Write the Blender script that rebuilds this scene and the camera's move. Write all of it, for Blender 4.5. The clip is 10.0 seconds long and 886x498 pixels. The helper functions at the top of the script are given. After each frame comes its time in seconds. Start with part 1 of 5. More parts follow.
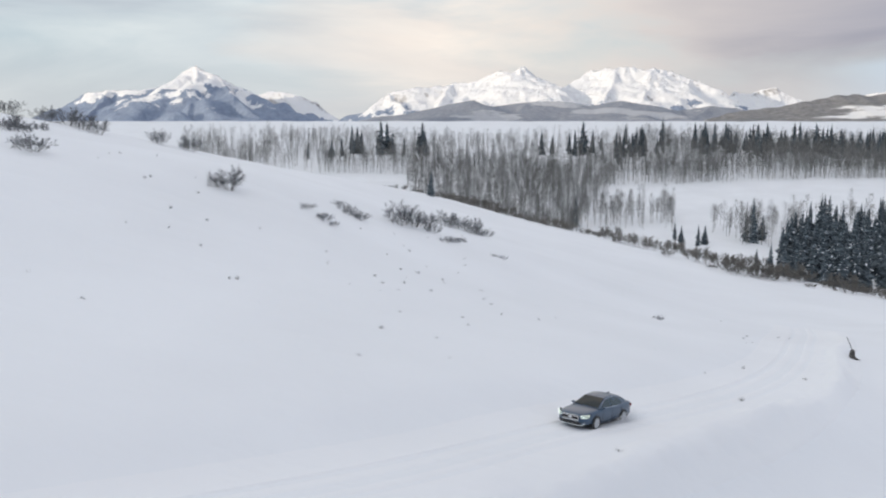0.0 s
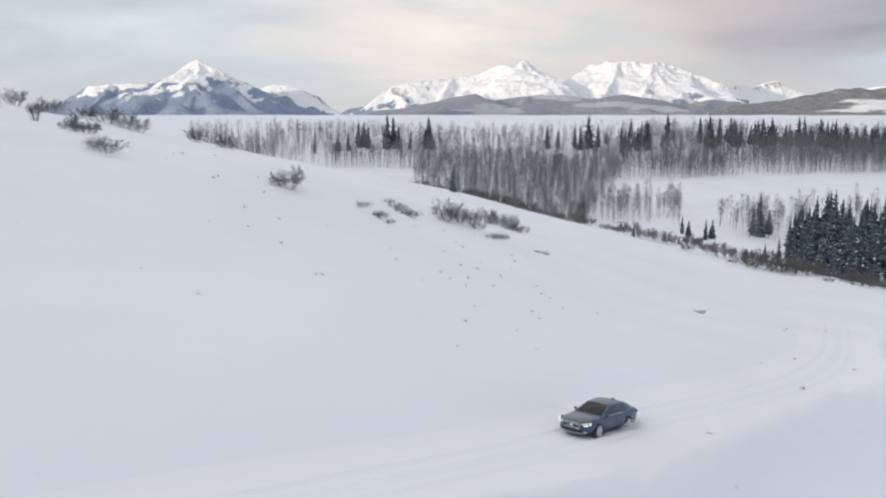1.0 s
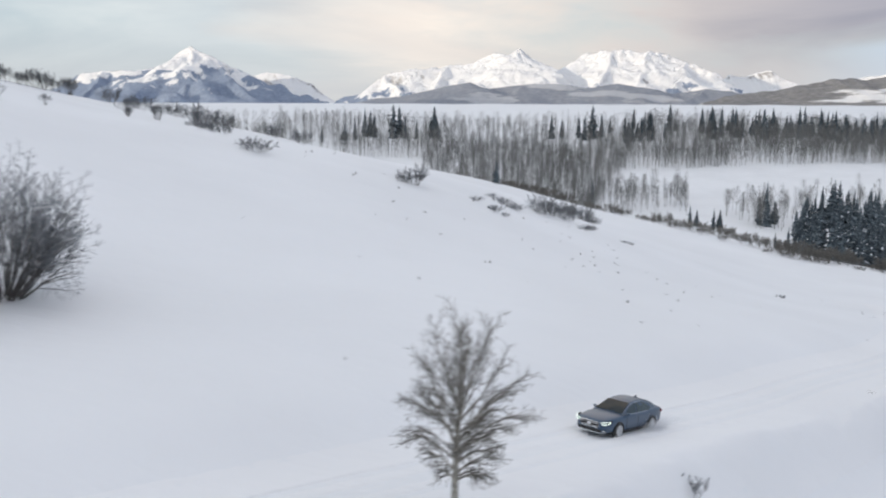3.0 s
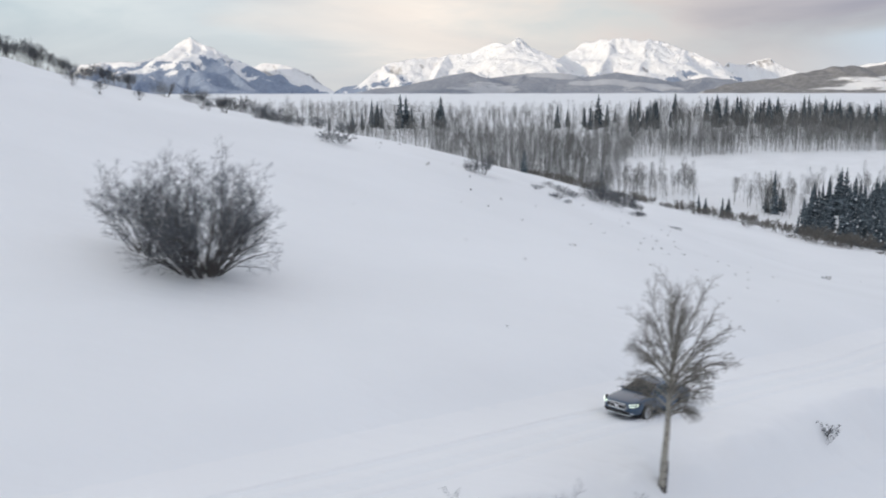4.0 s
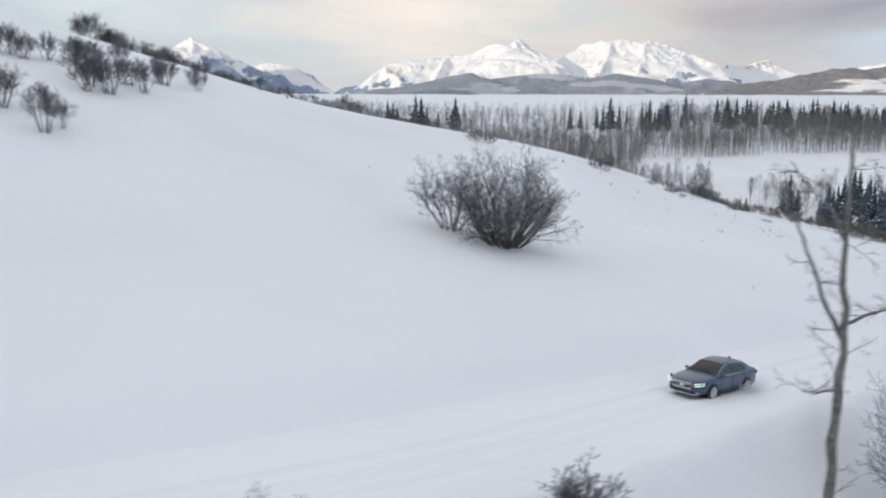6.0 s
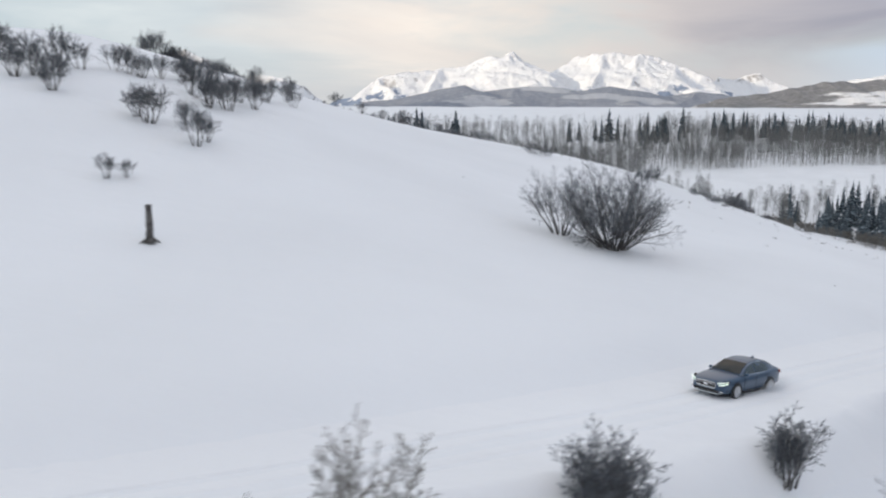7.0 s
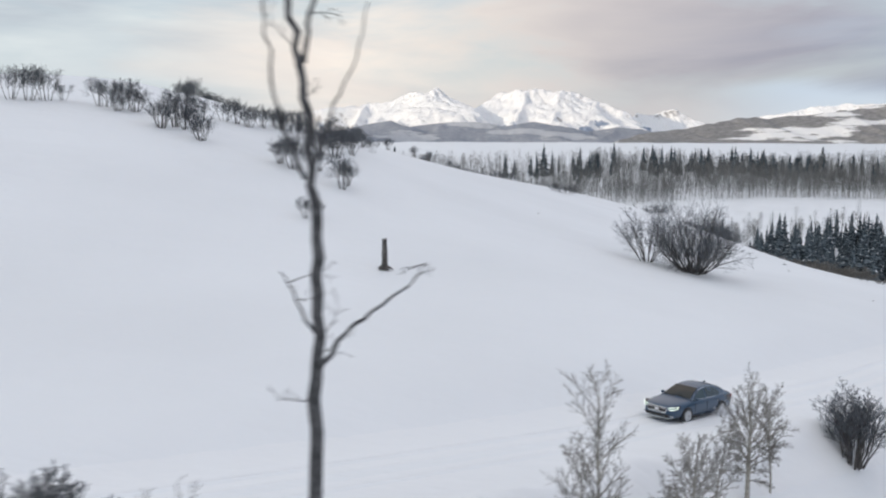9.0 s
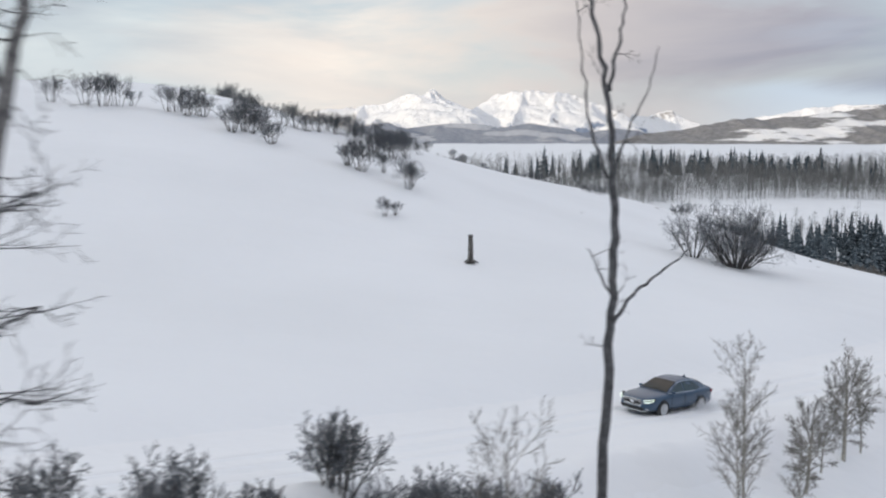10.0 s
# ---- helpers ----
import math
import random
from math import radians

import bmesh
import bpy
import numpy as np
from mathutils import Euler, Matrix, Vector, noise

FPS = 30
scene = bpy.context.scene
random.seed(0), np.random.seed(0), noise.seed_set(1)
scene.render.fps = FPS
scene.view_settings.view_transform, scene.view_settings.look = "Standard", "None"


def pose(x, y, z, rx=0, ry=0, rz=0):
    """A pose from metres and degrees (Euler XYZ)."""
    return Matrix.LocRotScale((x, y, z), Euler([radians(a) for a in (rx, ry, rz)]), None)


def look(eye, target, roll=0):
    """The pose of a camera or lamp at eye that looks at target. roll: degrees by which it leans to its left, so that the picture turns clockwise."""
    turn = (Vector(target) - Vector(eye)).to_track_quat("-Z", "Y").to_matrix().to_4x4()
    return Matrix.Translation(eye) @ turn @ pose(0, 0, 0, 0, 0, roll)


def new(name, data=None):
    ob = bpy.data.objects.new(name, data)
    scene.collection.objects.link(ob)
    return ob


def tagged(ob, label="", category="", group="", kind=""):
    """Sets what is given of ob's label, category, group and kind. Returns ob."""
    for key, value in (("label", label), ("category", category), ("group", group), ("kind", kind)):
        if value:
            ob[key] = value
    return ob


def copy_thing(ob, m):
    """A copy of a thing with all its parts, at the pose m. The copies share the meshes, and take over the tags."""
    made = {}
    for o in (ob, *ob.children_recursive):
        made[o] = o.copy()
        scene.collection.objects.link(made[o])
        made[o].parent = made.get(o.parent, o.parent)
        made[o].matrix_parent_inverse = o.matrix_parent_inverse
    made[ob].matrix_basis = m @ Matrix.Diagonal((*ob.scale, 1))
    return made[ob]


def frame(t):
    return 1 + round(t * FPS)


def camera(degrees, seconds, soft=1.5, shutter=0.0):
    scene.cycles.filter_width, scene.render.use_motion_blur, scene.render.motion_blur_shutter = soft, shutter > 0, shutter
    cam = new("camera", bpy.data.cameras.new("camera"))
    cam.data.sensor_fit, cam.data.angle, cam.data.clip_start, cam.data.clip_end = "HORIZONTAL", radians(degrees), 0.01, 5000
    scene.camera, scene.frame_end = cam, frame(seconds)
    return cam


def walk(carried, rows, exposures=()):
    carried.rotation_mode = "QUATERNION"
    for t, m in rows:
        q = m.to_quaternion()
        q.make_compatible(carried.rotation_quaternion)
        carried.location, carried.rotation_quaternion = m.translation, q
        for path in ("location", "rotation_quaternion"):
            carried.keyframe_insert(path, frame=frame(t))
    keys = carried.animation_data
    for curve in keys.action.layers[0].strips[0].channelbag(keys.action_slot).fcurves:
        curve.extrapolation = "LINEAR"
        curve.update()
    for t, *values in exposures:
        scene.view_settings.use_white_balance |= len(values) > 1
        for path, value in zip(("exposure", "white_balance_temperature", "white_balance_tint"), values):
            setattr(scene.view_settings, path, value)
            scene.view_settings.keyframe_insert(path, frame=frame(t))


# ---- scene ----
cam = camera(49.5, 10.0, soft=2.1, shutter=0.5)

# the drone's path: seconds, x, y, z, yaw, pitch, roll
PATH = (
    (0, -0.00, 0.00, 20.00, -0.00, -8.07, 0.00),
    (0.5, -2.56, -1.96, 20.44, -0.11, -8.38, 0.04),
    (1, -5.45, -4.13, 20.93, 0.02, -8.46, 0.00),
    (1.5, -8.65, -6.54, 21.45, 0.21, -8.47, 0.14),
    (2, -11.99, -9.09, 21.90, 0.03, -8.73, -0.11),
    (3.5, -23.29, -17.68, 23.00, -0.70, -9.43, -0.11),
    (4, -27.54, -20.84, 23.20, -0.60, -9.76, 0.11),
    (4.5, -31.91, -24.05, 23.39, -0.69, -9.80, -0.01),
    (5, -36.36, -27.30, 23.52, -0.73, -9.82, -0.07),
    (5.5, -40.93, -30.55, 23.67, -0.71, -9.82, -0.07),
    (7, -55.12, -41.26, 24.38, -1.38, -9.02, -0.20),
    (7.5, -59.82, -44.63, 24.60, -1.84, -8.41, -0.24),
    (8, -64.45, -47.87, 24.93, -3.42, -7.75, -0.22),
    (8.5, -68.75, -50.87, 25.36, -5.04, -7.28, -0.13),
    (9, -72.46, -53.54, 25.73, -5.98, -6.97, -0.22),
    (9.5, -75.98, -56.01, 25.89, -6.26, -6.89, -0.31),
    (10, -79.26, -58.35, 25.93, -6.26, -6.88, -0.11),
)
walk(cam, [(t, pose(x, y, z, 90 + p, 0, w) @ pose(0, 0, 0, 0, 0, -r)) for t, x, y, z, w, p, r in PATH])

# ---- light: a low winter sun that reaches only the peaks, and a veiled sky ----
SUN_EL, SUN_AZ = 5.0, 222.0     # degrees above the horizon; compass of the way to the sun, from +x towards +y
world = bpy.data.worlds.new("winter_sky")
scene.world = world
world.use_nodes = True
wn, wl = world.node_tree.nodes, world.node_tree.links
wn.clear()


def wnode(kind, **values):
    nd = wn.new(kind)
    for key, value in values.items():
        nd.inputs[key.replace("_", " ")].default_value = value
    return nd


def ramp(nd, stops):
    cr = nd.color_ramp
    while len(cr.elements) < len(stops):
        cr.elements.new(0.5)
    for el, (at, col) in zip(cr.elements, stops):
        el.position, el.color = at, (*col, 1) if len(col) == 3 else col
    return nd


w_out = wnode("ShaderNodeOutputWorld")
w_bg = wnode("ShaderNodeBackground", Strength=1.0)
w_sky = wn.new("ShaderNodeTexSky")
w_sky.sky_type, w_sky.sun_disc = "NISHITA", False
w_sky.sun_elevation, w_sky.sun_rotation = radians(SUN_EL), radians(90 - SUN_AZ)
w_dim = wn.new("ShaderNodeMixRGB")
w_dim.blend_type = "MULTIPLY"
w_dim.inputs[0].default_value = 1.0
w_dim.inputs[2].default_value = (0.20, 0.20, 0.20, 1)
w_co = wn.new("ShaderNodeTexCoord")
w_map = wn.new("ShaderNodeMapping")
w_map.inputs["Scale"].default_value = (2.0, 2.0, 8.0)
w_map.inputs["Location"].default_value = (0.35, 0.1, 0.4)
w_noise = wnode("ShaderNodeTexNoise", Scale=1.6, Detail=7.0, Roughness=0.55, Distortion=0.35)
w_mask = ramp(wn.new("ShaderNodeValToRGB"), [(0.36, (0.25, 0.25, 0.25)), (0.56, (1, 1, 1))])
w_map2 = wn.new("ShaderNodeMapping")
w_map2.inputs["Scale"].default_value = (1.6, 1.6, 9.0)
w_map2.inputs["Location"].default_value = (2.1, 1.3, 0.2)
w_noise2 = wnode("ShaderNodeTexNoise", Scale=1.3, Detail=6.0, Roughness=0.5, Distortion=0.5)
w_tone = ramp(wn.new("ShaderNodeValToRGB"), [(0.36, (0.68, 0.68, 0.73)), (0.48, (0.91, 0.91, 0.92)), (0.62, (1.12, 1.09, 1.05))])
# the cloud sheet: pale blue-grey, then a bright warm break, then lilac-grey
w_sep = wn.new("ShaderNodeSeparateXYZ")
w_side = wnode("ShaderNodeMath")
w_side.operation = "MULTIPLY_ADD"
w_side.inputs[1].default_value = 0.35
w_band = ramp(wn.new("ShaderNodeValToRGB"), [(0.0, (0.71, 0.79, 0.84)), (0.06, (0.77, 0.80, 0.82)), (0.19, (0.97, 0.91, 0.86)), (0.32, (0.80, 0.76, 0.74)), (0.48, (0.60, 0.58, 0.61)), (0.64, (0.43, 0.44, 0.52)), (0.74, (0.46, 0.54, 0.67)), (1.0, (0.50, 0.58, 0.70))])
w_cloud = wn.new("ShaderNodeMixRGB")
w_cloud.blend_type = "MULTIPLY"
w_cloud.inputs[0].default_value = 1.0
w_mix = wn.new("ShaderNodeMixRGB")
# blue gaps between the clouds
w_gap = wn.new("ShaderNodeMixRGB")
w_gap.inputs[2].default_value = (0.55, 0.70, 0.86, 1)
w_gap.inputs[0].default_value = 0.75
# a bright low haze, and a sheet that is brighter overhead
w_veil = ramp(wn.new("ShaderNodeValToRGB"), [(0.0, (0.45, 0.45, 0.45)), (0.04, (0.15, 0.15, 0.15)), (0.07, (0.0, 0.0, 0.0))])
w_low = wn.new("ShaderNodeMixRGB")
w_low.inputs[2].default_value = (0.85, 0.83, 0.80, 1)
w_zen = ramp(wn.new("ShaderNodeValToRGB"), [(0.10, (0.5, 0.5, 0.5)), (0.7, (0.775, 0.729, 0.709))])
w_over = wn.new("ShaderNodeMixRGB")
w_over.blend_type = "MULTIPLY"
w_over.inputs[0].default_value = 1.0
w_bg.inputs["Strength"].default_value = 1.82
wl.new(w_co.outputs["Generated"], w_map.inputs["Vector"])
wl.new(w_co.outputs["Generated"], w_map2.inputs["Vector"])
wl.new(w_co.outputs["Generated"], w_sep.inputs[0])
wl.new(w_map.outputs[0], w_noise.inputs["Vector"])
wl.new(w_map2.outputs[0], w_noise2.inputs["Vector"])
wl.new(w_noise.outputs["Fac"], w_mask.inputs[0])
wl.new(w_noise2.outputs["Fac"], w_tone.inputs[0])
wl.new(w_noise.outputs["Fac"], w_side.inputs[0])
wl.new(w_sep.outputs["X"], w_side.inputs[2])
wl.new(w_side.outputs[0], w_band.inputs[0])
wl.new(w_band.outputs[0], w_cloud.inputs[1])
wl.new(w_tone.outputs[0], w_cloud.inputs[2])
wl.new(w_sky.outputs[0], w_dim.inputs[1])
wl.new(w_dim.outputs[0], w_gap.inputs[1])
wl.new(w_mask.outputs[0], w_mix.inputs[0])
wl.new(w_gap.outputs[0], w_mix.inputs[1])
wl.new(w_cloud.outputs[0], w_mix.inputs[2])
# a strip of open blue sky low down to the right of the range
w_open = wn.new("ShaderNodeMapRange")
w_open.interpolation_type = "SMOOTHSTEP"
w_open.inputs["From Min"].default_value, w_open.inputs["From Max"].default_value = 0.33, 0.46
w_lowz = wn.new("ShaderNodeMapRange")
w_lowz.interpolation_type = "SMOOTHSTEP"
w_lowz.inputs["From Min"].default_value, w_lowz.inputs["From Max"].default_value = 0.054, 0.036
w_wob = wnode("ShaderNodeMath")
w_wob.operation = "MULTIPLY_ADD"
w_wob.inputs[1].default_value = 0.05
w_both = wnode("ShaderNodeMath")
w_both.operation = "MULTIPLY"
w_blue = wn.new("ShaderNodeMixRGB")
w_blue.inputs[2].default_value = (0.63, 0.75, 0.89, 1)
wl.new(w_sep.outputs["X"], w_open.inputs["Value"])
wl.new(w_noise.outputs["Fac"], w_wob.inputs[0])
w_down = wnode("ShaderNodeMath")
w_down.operation = "ADD"
w_down.inputs[1].default_value = -0.025
wl.new(w_sep.outputs["Z"], w_down.inputs[0])
wl.new(w_down.outputs[0], w_wob.inputs[2])
wl.new(w_wob.outputs[0], w_lowz.inputs["Value"])
wl.new(w_open.outputs[0], w_both.inputs[0])
wl.new(w_lowz.outputs[0], w_both.inputs[1])
wl.new(w_both.outputs[0], w_blue.inputs[0])
wl.new(w_sep.outputs["Z"], w_veil.inputs[0])
wl.new(w_veil.outputs[0], w_low.inputs[0])
wl.new(w_mix.outputs[0], w_blue.inputs[1])
wl.new(w_blue.outputs[0], w_low.inputs[1])
wl.new(w_sep.outputs["Z"], w_zen.inputs[0])
wl.new(w_low.outputs[0], w_over.inputs[1])
wl.new(w_zen.outputs[0], w_over.inputs[2])
wl.new(w_over.outputs[0], w_bg.inputs["Color"])
wl.new(w_bg.outputs[0], w_out.inputs[0])

sun = new("sun", bpy.data.lights.new("sun", "SUN"))
sun.data.energy, sun.data.angle, sun.data.color = 3.0, radians(0.6), (1.0, 0.85, 0.66)
az, el = radians(SUN_AZ), radians(SUN_EL)
sun.matrix_world = look((0, 0, 300), (-math.cos(az) * math.cos(el), -math.sin(az) * math.cos(el), 300 - math.sin(el)))
scene.view_settings.exposure = 0.0

# ---- materials ----
def material(name, color, rough=0.6, metal=0.0, var=0.0, scale=6.0, bump=0.0, bump_scale=20.0, other=None, coat=0.0, spec=0.5, random_amount=0.0, sharp=(0.35, 0.65)):
    """A surface with a base colour, blotches of a second colour and a fine relief, in metres."""
    m = bpy.data.materials.new(name)
    m.use_nodes = True
    nt = m.node_tree
    b = nt.nodes["Principled BSDF"]
    b.inputs["Roughness"].default_value, b.inputs["Metallic"].default_value = rough, metal
    b.inputs["Coat Weight"].default_value = coat
    b.inputs["Specular IOR Level"].default_value = spec
    b.inputs["Base Color"].default_value = (*color, 1)
    co = nt.nodes.new("ShaderNodeTexCoord")
    if var > 0 or other:
        n = nt.nodes.new("ShaderNodeTexNoise")
        n.inputs["Scale"].default_value, n.inputs["Detail"].default_value, n.inputs["Roughness"].default_value = scale, 6, 0.6
        nt.links.new(co.outputs["Object"], n.inputs["Vector"])
        r = ramp(nt.nodes.new("ShaderNodeValToRGB"), [(sharp[0], tuple(c * (1 - var) for c in color)), (sharp[1], other or tuple(min(1, c * (1 + var)) for c in color))])
        nt.links.new(n.outputs["Fac"], r.inputs[0])
        last = r.outputs[0]
        if random_amount:
            info, h = nt.nodes.new("ShaderNodeObjectInfo"), nt.nodes.new("ShaderNodeHueSaturation")
            mr = nt.nodes.new("ShaderNodeMapRange")
            mr.inputs["To Min"].default_value, mr.inputs["To Max"].default_value = 1 - random_amount, 1 + random_amount
            nt.links.new(info.outputs["Random"], mr.inputs["Value"])
            nt.links.new(mr.outputs[0], h.inputs["Value"])
            nt.links.new(last, h.inputs["Color"])
            last = h.outputs[0]
        nt.links.new(last, b.inputs["Base Color"])
    if bump > 0:
        n2, bp = nt.nodes.new("ShaderNodeTexNoise"), nt.nodes.new("ShaderNodeBump")
        n2.inputs["Scale"].default_value, n2.inputs["Detail"].default_value = bump_scale, 5
        bp.inputs["Strength"].default_value, bp.inputs["Distance"].default_value = 1.0, bump
        nt.links.new(co.outputs["Object"], n2.inputs["Vector"])
        nt.links.new(n2.outputs["Fac"], bp.inputs["Height"])
        nt.links.new(bp.outputs[0], b.inputs["Normal"])
    return m


def snow_material(name, tint=(0.852, 0.87, 0.894), dips=0.05):
    """Wind-packed snow: long drifts, small ripples, faint grey blotches."""
    m = material(name, tint, rough=0.75, spec=0.25)
    nt = m.node_tree
    b = nt.nodes["Principled BSDF"]
    co = nt.nodes.new("ShaderNodeTexCoord")
    mp = nt.nodes.new("ShaderNodeMapping")
    mp.inputs["Rotation"].default_value = (0, 0, radians(40))
    mp.inputs["Scale"].default_value = (0.06, 0.18, 0.1)
    n1, n2, n3 = (nt.nodes.new("ShaderNodeTexNoise") for _ in range(3))
    n1.inputs["Scale"].default_value, n1.inputs["Detail"].default_value = 1.0, 5
    n2.inputs["Scale"].default_value, n2.inputs["Detail"].default_value = 0.9, 6
    n3.inputs["Scale"].default_value, n3.inputs["Detail"].default_value = 0.05, 4
    bp1, bp2 = nt.nodes.new("ShaderNodeBump"), nt.nodes.new("ShaderNodeBump")
    bp1.inputs["Distance"].default_value, bp2.inputs["Distance"].default_value = 0.5, dips
    nt.links.new(co.outputs["Object"], mp.inputs["Vector"])
    nt.links.new(mp.outputs[0], n1.inputs["Vector"])
    for n in (n2, n3):
        nt.links.new(co.outputs["Object"], n.inputs["Vector"])
    nt.links.new(n1.outputs["Fac"], bp1.inputs["Height"])
    nt.links.new(n2.outputs["Fac"], bp2.inputs["Height"])
    nt.links.new(bp1.outputs[0], bp2.inputs["Normal"])
    nt.links.new(bp2.outputs[0], b.inputs["Normal"])
    r = ramp(nt.nodes.new("ShaderNodeValToRGB"), [(0.35, tuple(c * 0.95 for c in tint)), (0.65, tint)])
    nt.links.new(n3.outputs["Fac"], r.inputs[0])
    nt.links.new(r.outputs[0], b.inputs["Base Color"])
    return m


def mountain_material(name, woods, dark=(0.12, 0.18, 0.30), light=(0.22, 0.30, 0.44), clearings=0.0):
    """Snow on the gentler faces, rock on the steep ones, dark woods below a ragged tree line at the height given. The
    default wood colours have blue haze and shade painted in.
    """
    m = material(name, (0.85, 0.86, 0.88), rough=0.8, spec=0.2)
    nt = m.node_tree
    b = nt.nodes["Principled BSDF"]
    geo, co = nt.nodes.new("ShaderNodeNewGeometry"), nt.nodes.new("ShaderNodeTexCoord")
    sep, sepn = nt.nodes.new("ShaderNodeSeparateXYZ"), nt.nodes.new("ShaderNodeSeparateXYZ")
    n = nt.nodes.new("ShaderNodeTexNoise")
    n.inputs["Scale"].default_value, n.inputs["Detail"].default_value, n.inputs["Roughness"].default_value = 0.011, 9, 0.65
    n2 = nt.nodes.new("ShaderNodeTexNoise")
    n2.inputs["Scale"].default_value, n2.inputs["Detail"].default_value, n2.inputs["Roughness"].default_value = 0.05, 7, 0.7
    nt.links.new(co.outputs["Object"], n.inputs["Vector"])
    nt.links.new(co.outputs["Object"], n2.inputs["Vector"])
    nt.links.new(geo.outputs["Position"], sep.inputs[0])
    nt.links.new(geo.outputs["Normal"], sepn.inputs[0])
    steep = nt.nodes.new("ShaderNodeMath")
    steep.operation = "MULTIPLY_ADD"
    steep.inputs[1].default_value, steep.inputs[2].default_value = 0.5, -0.25
    nt.links.new(n2.outputs["Fac"], steep.inputs[0])
    add = nt.nodes.new("ShaderNodeMath")
    add.operation = "ADD"
    nt.links.new(steep.outputs[0], add.inputs[0])
    nt.links.new(sepn.outputs["Z"], add.inputs[1])
    rock = ramp(nt.nodes.new("ShaderNodeValToRGB"), [(0.45, (0.26, 0.245, 0.24)), (0.62, (0.86, 0.87, 0.89))])
    nt.links.new(add.outputs[0], rock.inputs[0])
    line = nt.nodes.new("ShaderNodeMath")
    line.operation = "MULTIPLY_ADD"
    line.inputs[1].default_value, line.inputs[2].default_value = 420.0, woods - 210.0
    nt.links.new(n.outputs["Fac"], line.inputs[0])
    less = nt.nodes.new("ShaderNodeMath")
    less.operation = "SUBTRACT"
    nt.links.new(line.outputs[0], less.inputs[0])
    nt.links.new(sep.outputs["Z"], less.inputs[1])
    soft = nt.nodes.new("ShaderNodeMapRange")
    soft.inputs["From Min"].default_value, soft.inputs["From Max"].default_value = -6.0, 10.0
    soft.inputs["To Max"].default_value = 0.85
    nt.links.new(less.outputs[0], soft.inputs["Value"])
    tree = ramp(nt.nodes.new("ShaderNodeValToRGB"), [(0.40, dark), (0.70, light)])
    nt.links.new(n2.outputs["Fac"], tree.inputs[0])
    mix = nt.nodes.new("ShaderNodeMixRGB")
    # snowy clearings in long bands across the slope
    mp, n3, keep, wood = nt.nodes.new("ShaderNodeMapping"), nt.nodes.new("ShaderNodeTexNoise"), nt.nodes.new("ShaderNodeMapRange"), nt.nodes.new("ShaderNodeMath")
    mp.inputs["Scale"].default_value = (0.0032, 0.004, 0.022)
    n3.inputs["Scale"].default_value, n3.inputs["Detail"].default_value, n3.inputs["Roughness"].default_value = 1.0, 5, 0.55
    keep.inputs["From Min"].default_value, keep.inputs["From Max"].default_value = 0.55, 0.59
    keep.inputs["To Min"].default_value, keep.inputs["To Max"].default_value = 1.0, 1.0 - clearings
    wood.operation = "MULTIPLY"
    nt.links.new(geo.outputs["Position"], mp.inputs["Vector"])
    nt.links.new(mp.outputs[0], n3.inputs["Vector"])
    nt.links.new(n3.outputs["Fac"], keep.inputs["Value"])
    nt.links.new(soft.outputs[0], wood.inputs[0])
    nt.links.new(keep.outputs[0], wood.inputs[1])
    nt.links.new(wood.outputs[0], mix.inputs[0])
    nt.links.new(rock.outputs[0], mix.inputs[1])
    nt.links.new(tree.outputs[0], mix.inputs[2])
    nt.links.new(mix.outputs[0], b.inputs["Base Color"])
    bp = nt.nodes.new("ShaderNodeBump")
    bp.inputs["Distance"].default_value = 12.0
    nt.links.new(n2.outputs["Fac"], bp.inputs["Height"])
    nt.links.new(bp.outputs[0], b.inputs["Normal"])
    return m


SNOW = snow_material("snow")
ROADSNOW = snow_material("packed_snow", (0.875, 0.886, 0.903), 0.03)
SNOWCAP = material("snow_on_branches", (0.80, 0.83, 0.87), rough=0.8, spec=0.2)
PALE_BARK = material("pale_bark", (0.49, 0.465, 0.41), 0.85, var=0.25, scale=5, other=(0.10, 0.09, 0.08), bump=0.01, bump_scale=30, sharp=(0.5, 0.68))
DARK_BARK = material("dark_bark", (0.085, 0.082, 0.085), 0.9, var=0.3, scale=9, other=(0.14, 0.13, 0.12), bump=0.01, bump_scale=30)
WET_BARK = material("dark_wet_bark", (0.045, 0.046, 0.05), 0.85, var=0.3, scale=6, other=(0.11, 0.11, 0.115), bump=0.012, bump_scale=25)
GREY_BARK = material("weathered_bark", (0.12, 0.115, 0.12), 0.9, var=0.35, scale=7, other=(0.24, 0.23, 0.22), bump=0.012, bump_scale=25)
TWIG = material("grey_brown_twigs", (0.195, 0.183, 0.165), 0.9, var=0.2, scale=3, random_amount=0.12)
BRUSH = material("dark_brush_twigs", (0.125, 0.137, 0.155), 0.9, var=0.25, scale=2, random_amount=0.15)
NEEDLE = material("dark_needles", (0.045, 0.066, 0.08), 0.9, var=0.35, scale=1.1, other=(0.18, 0.22, 0.25), random_amount=0.25)
DRYGRASS = material("dry_grass", (0.15, 0.145, 0.145), 0.9, var=0.3, scale=4)
OLDWOOD = material("charred_wood", (0.045, 0.042, 0.042), 0.9, var=0.4, scale=4, other=(0.16, 0.15, 0.14), bump=0.02, bump_scale=12)
FARTRUNK = material("far_aspen_trunks", (0.30, 0.30, 0.285), 0.9, var=0.25, scale=0.05)
FARTWIG = material("far_aspen_twigs", (0.20, 0.20, 0.195), 0.9, var=0.25, scale=0.02)
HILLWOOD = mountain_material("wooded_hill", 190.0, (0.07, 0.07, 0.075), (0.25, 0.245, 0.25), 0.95)
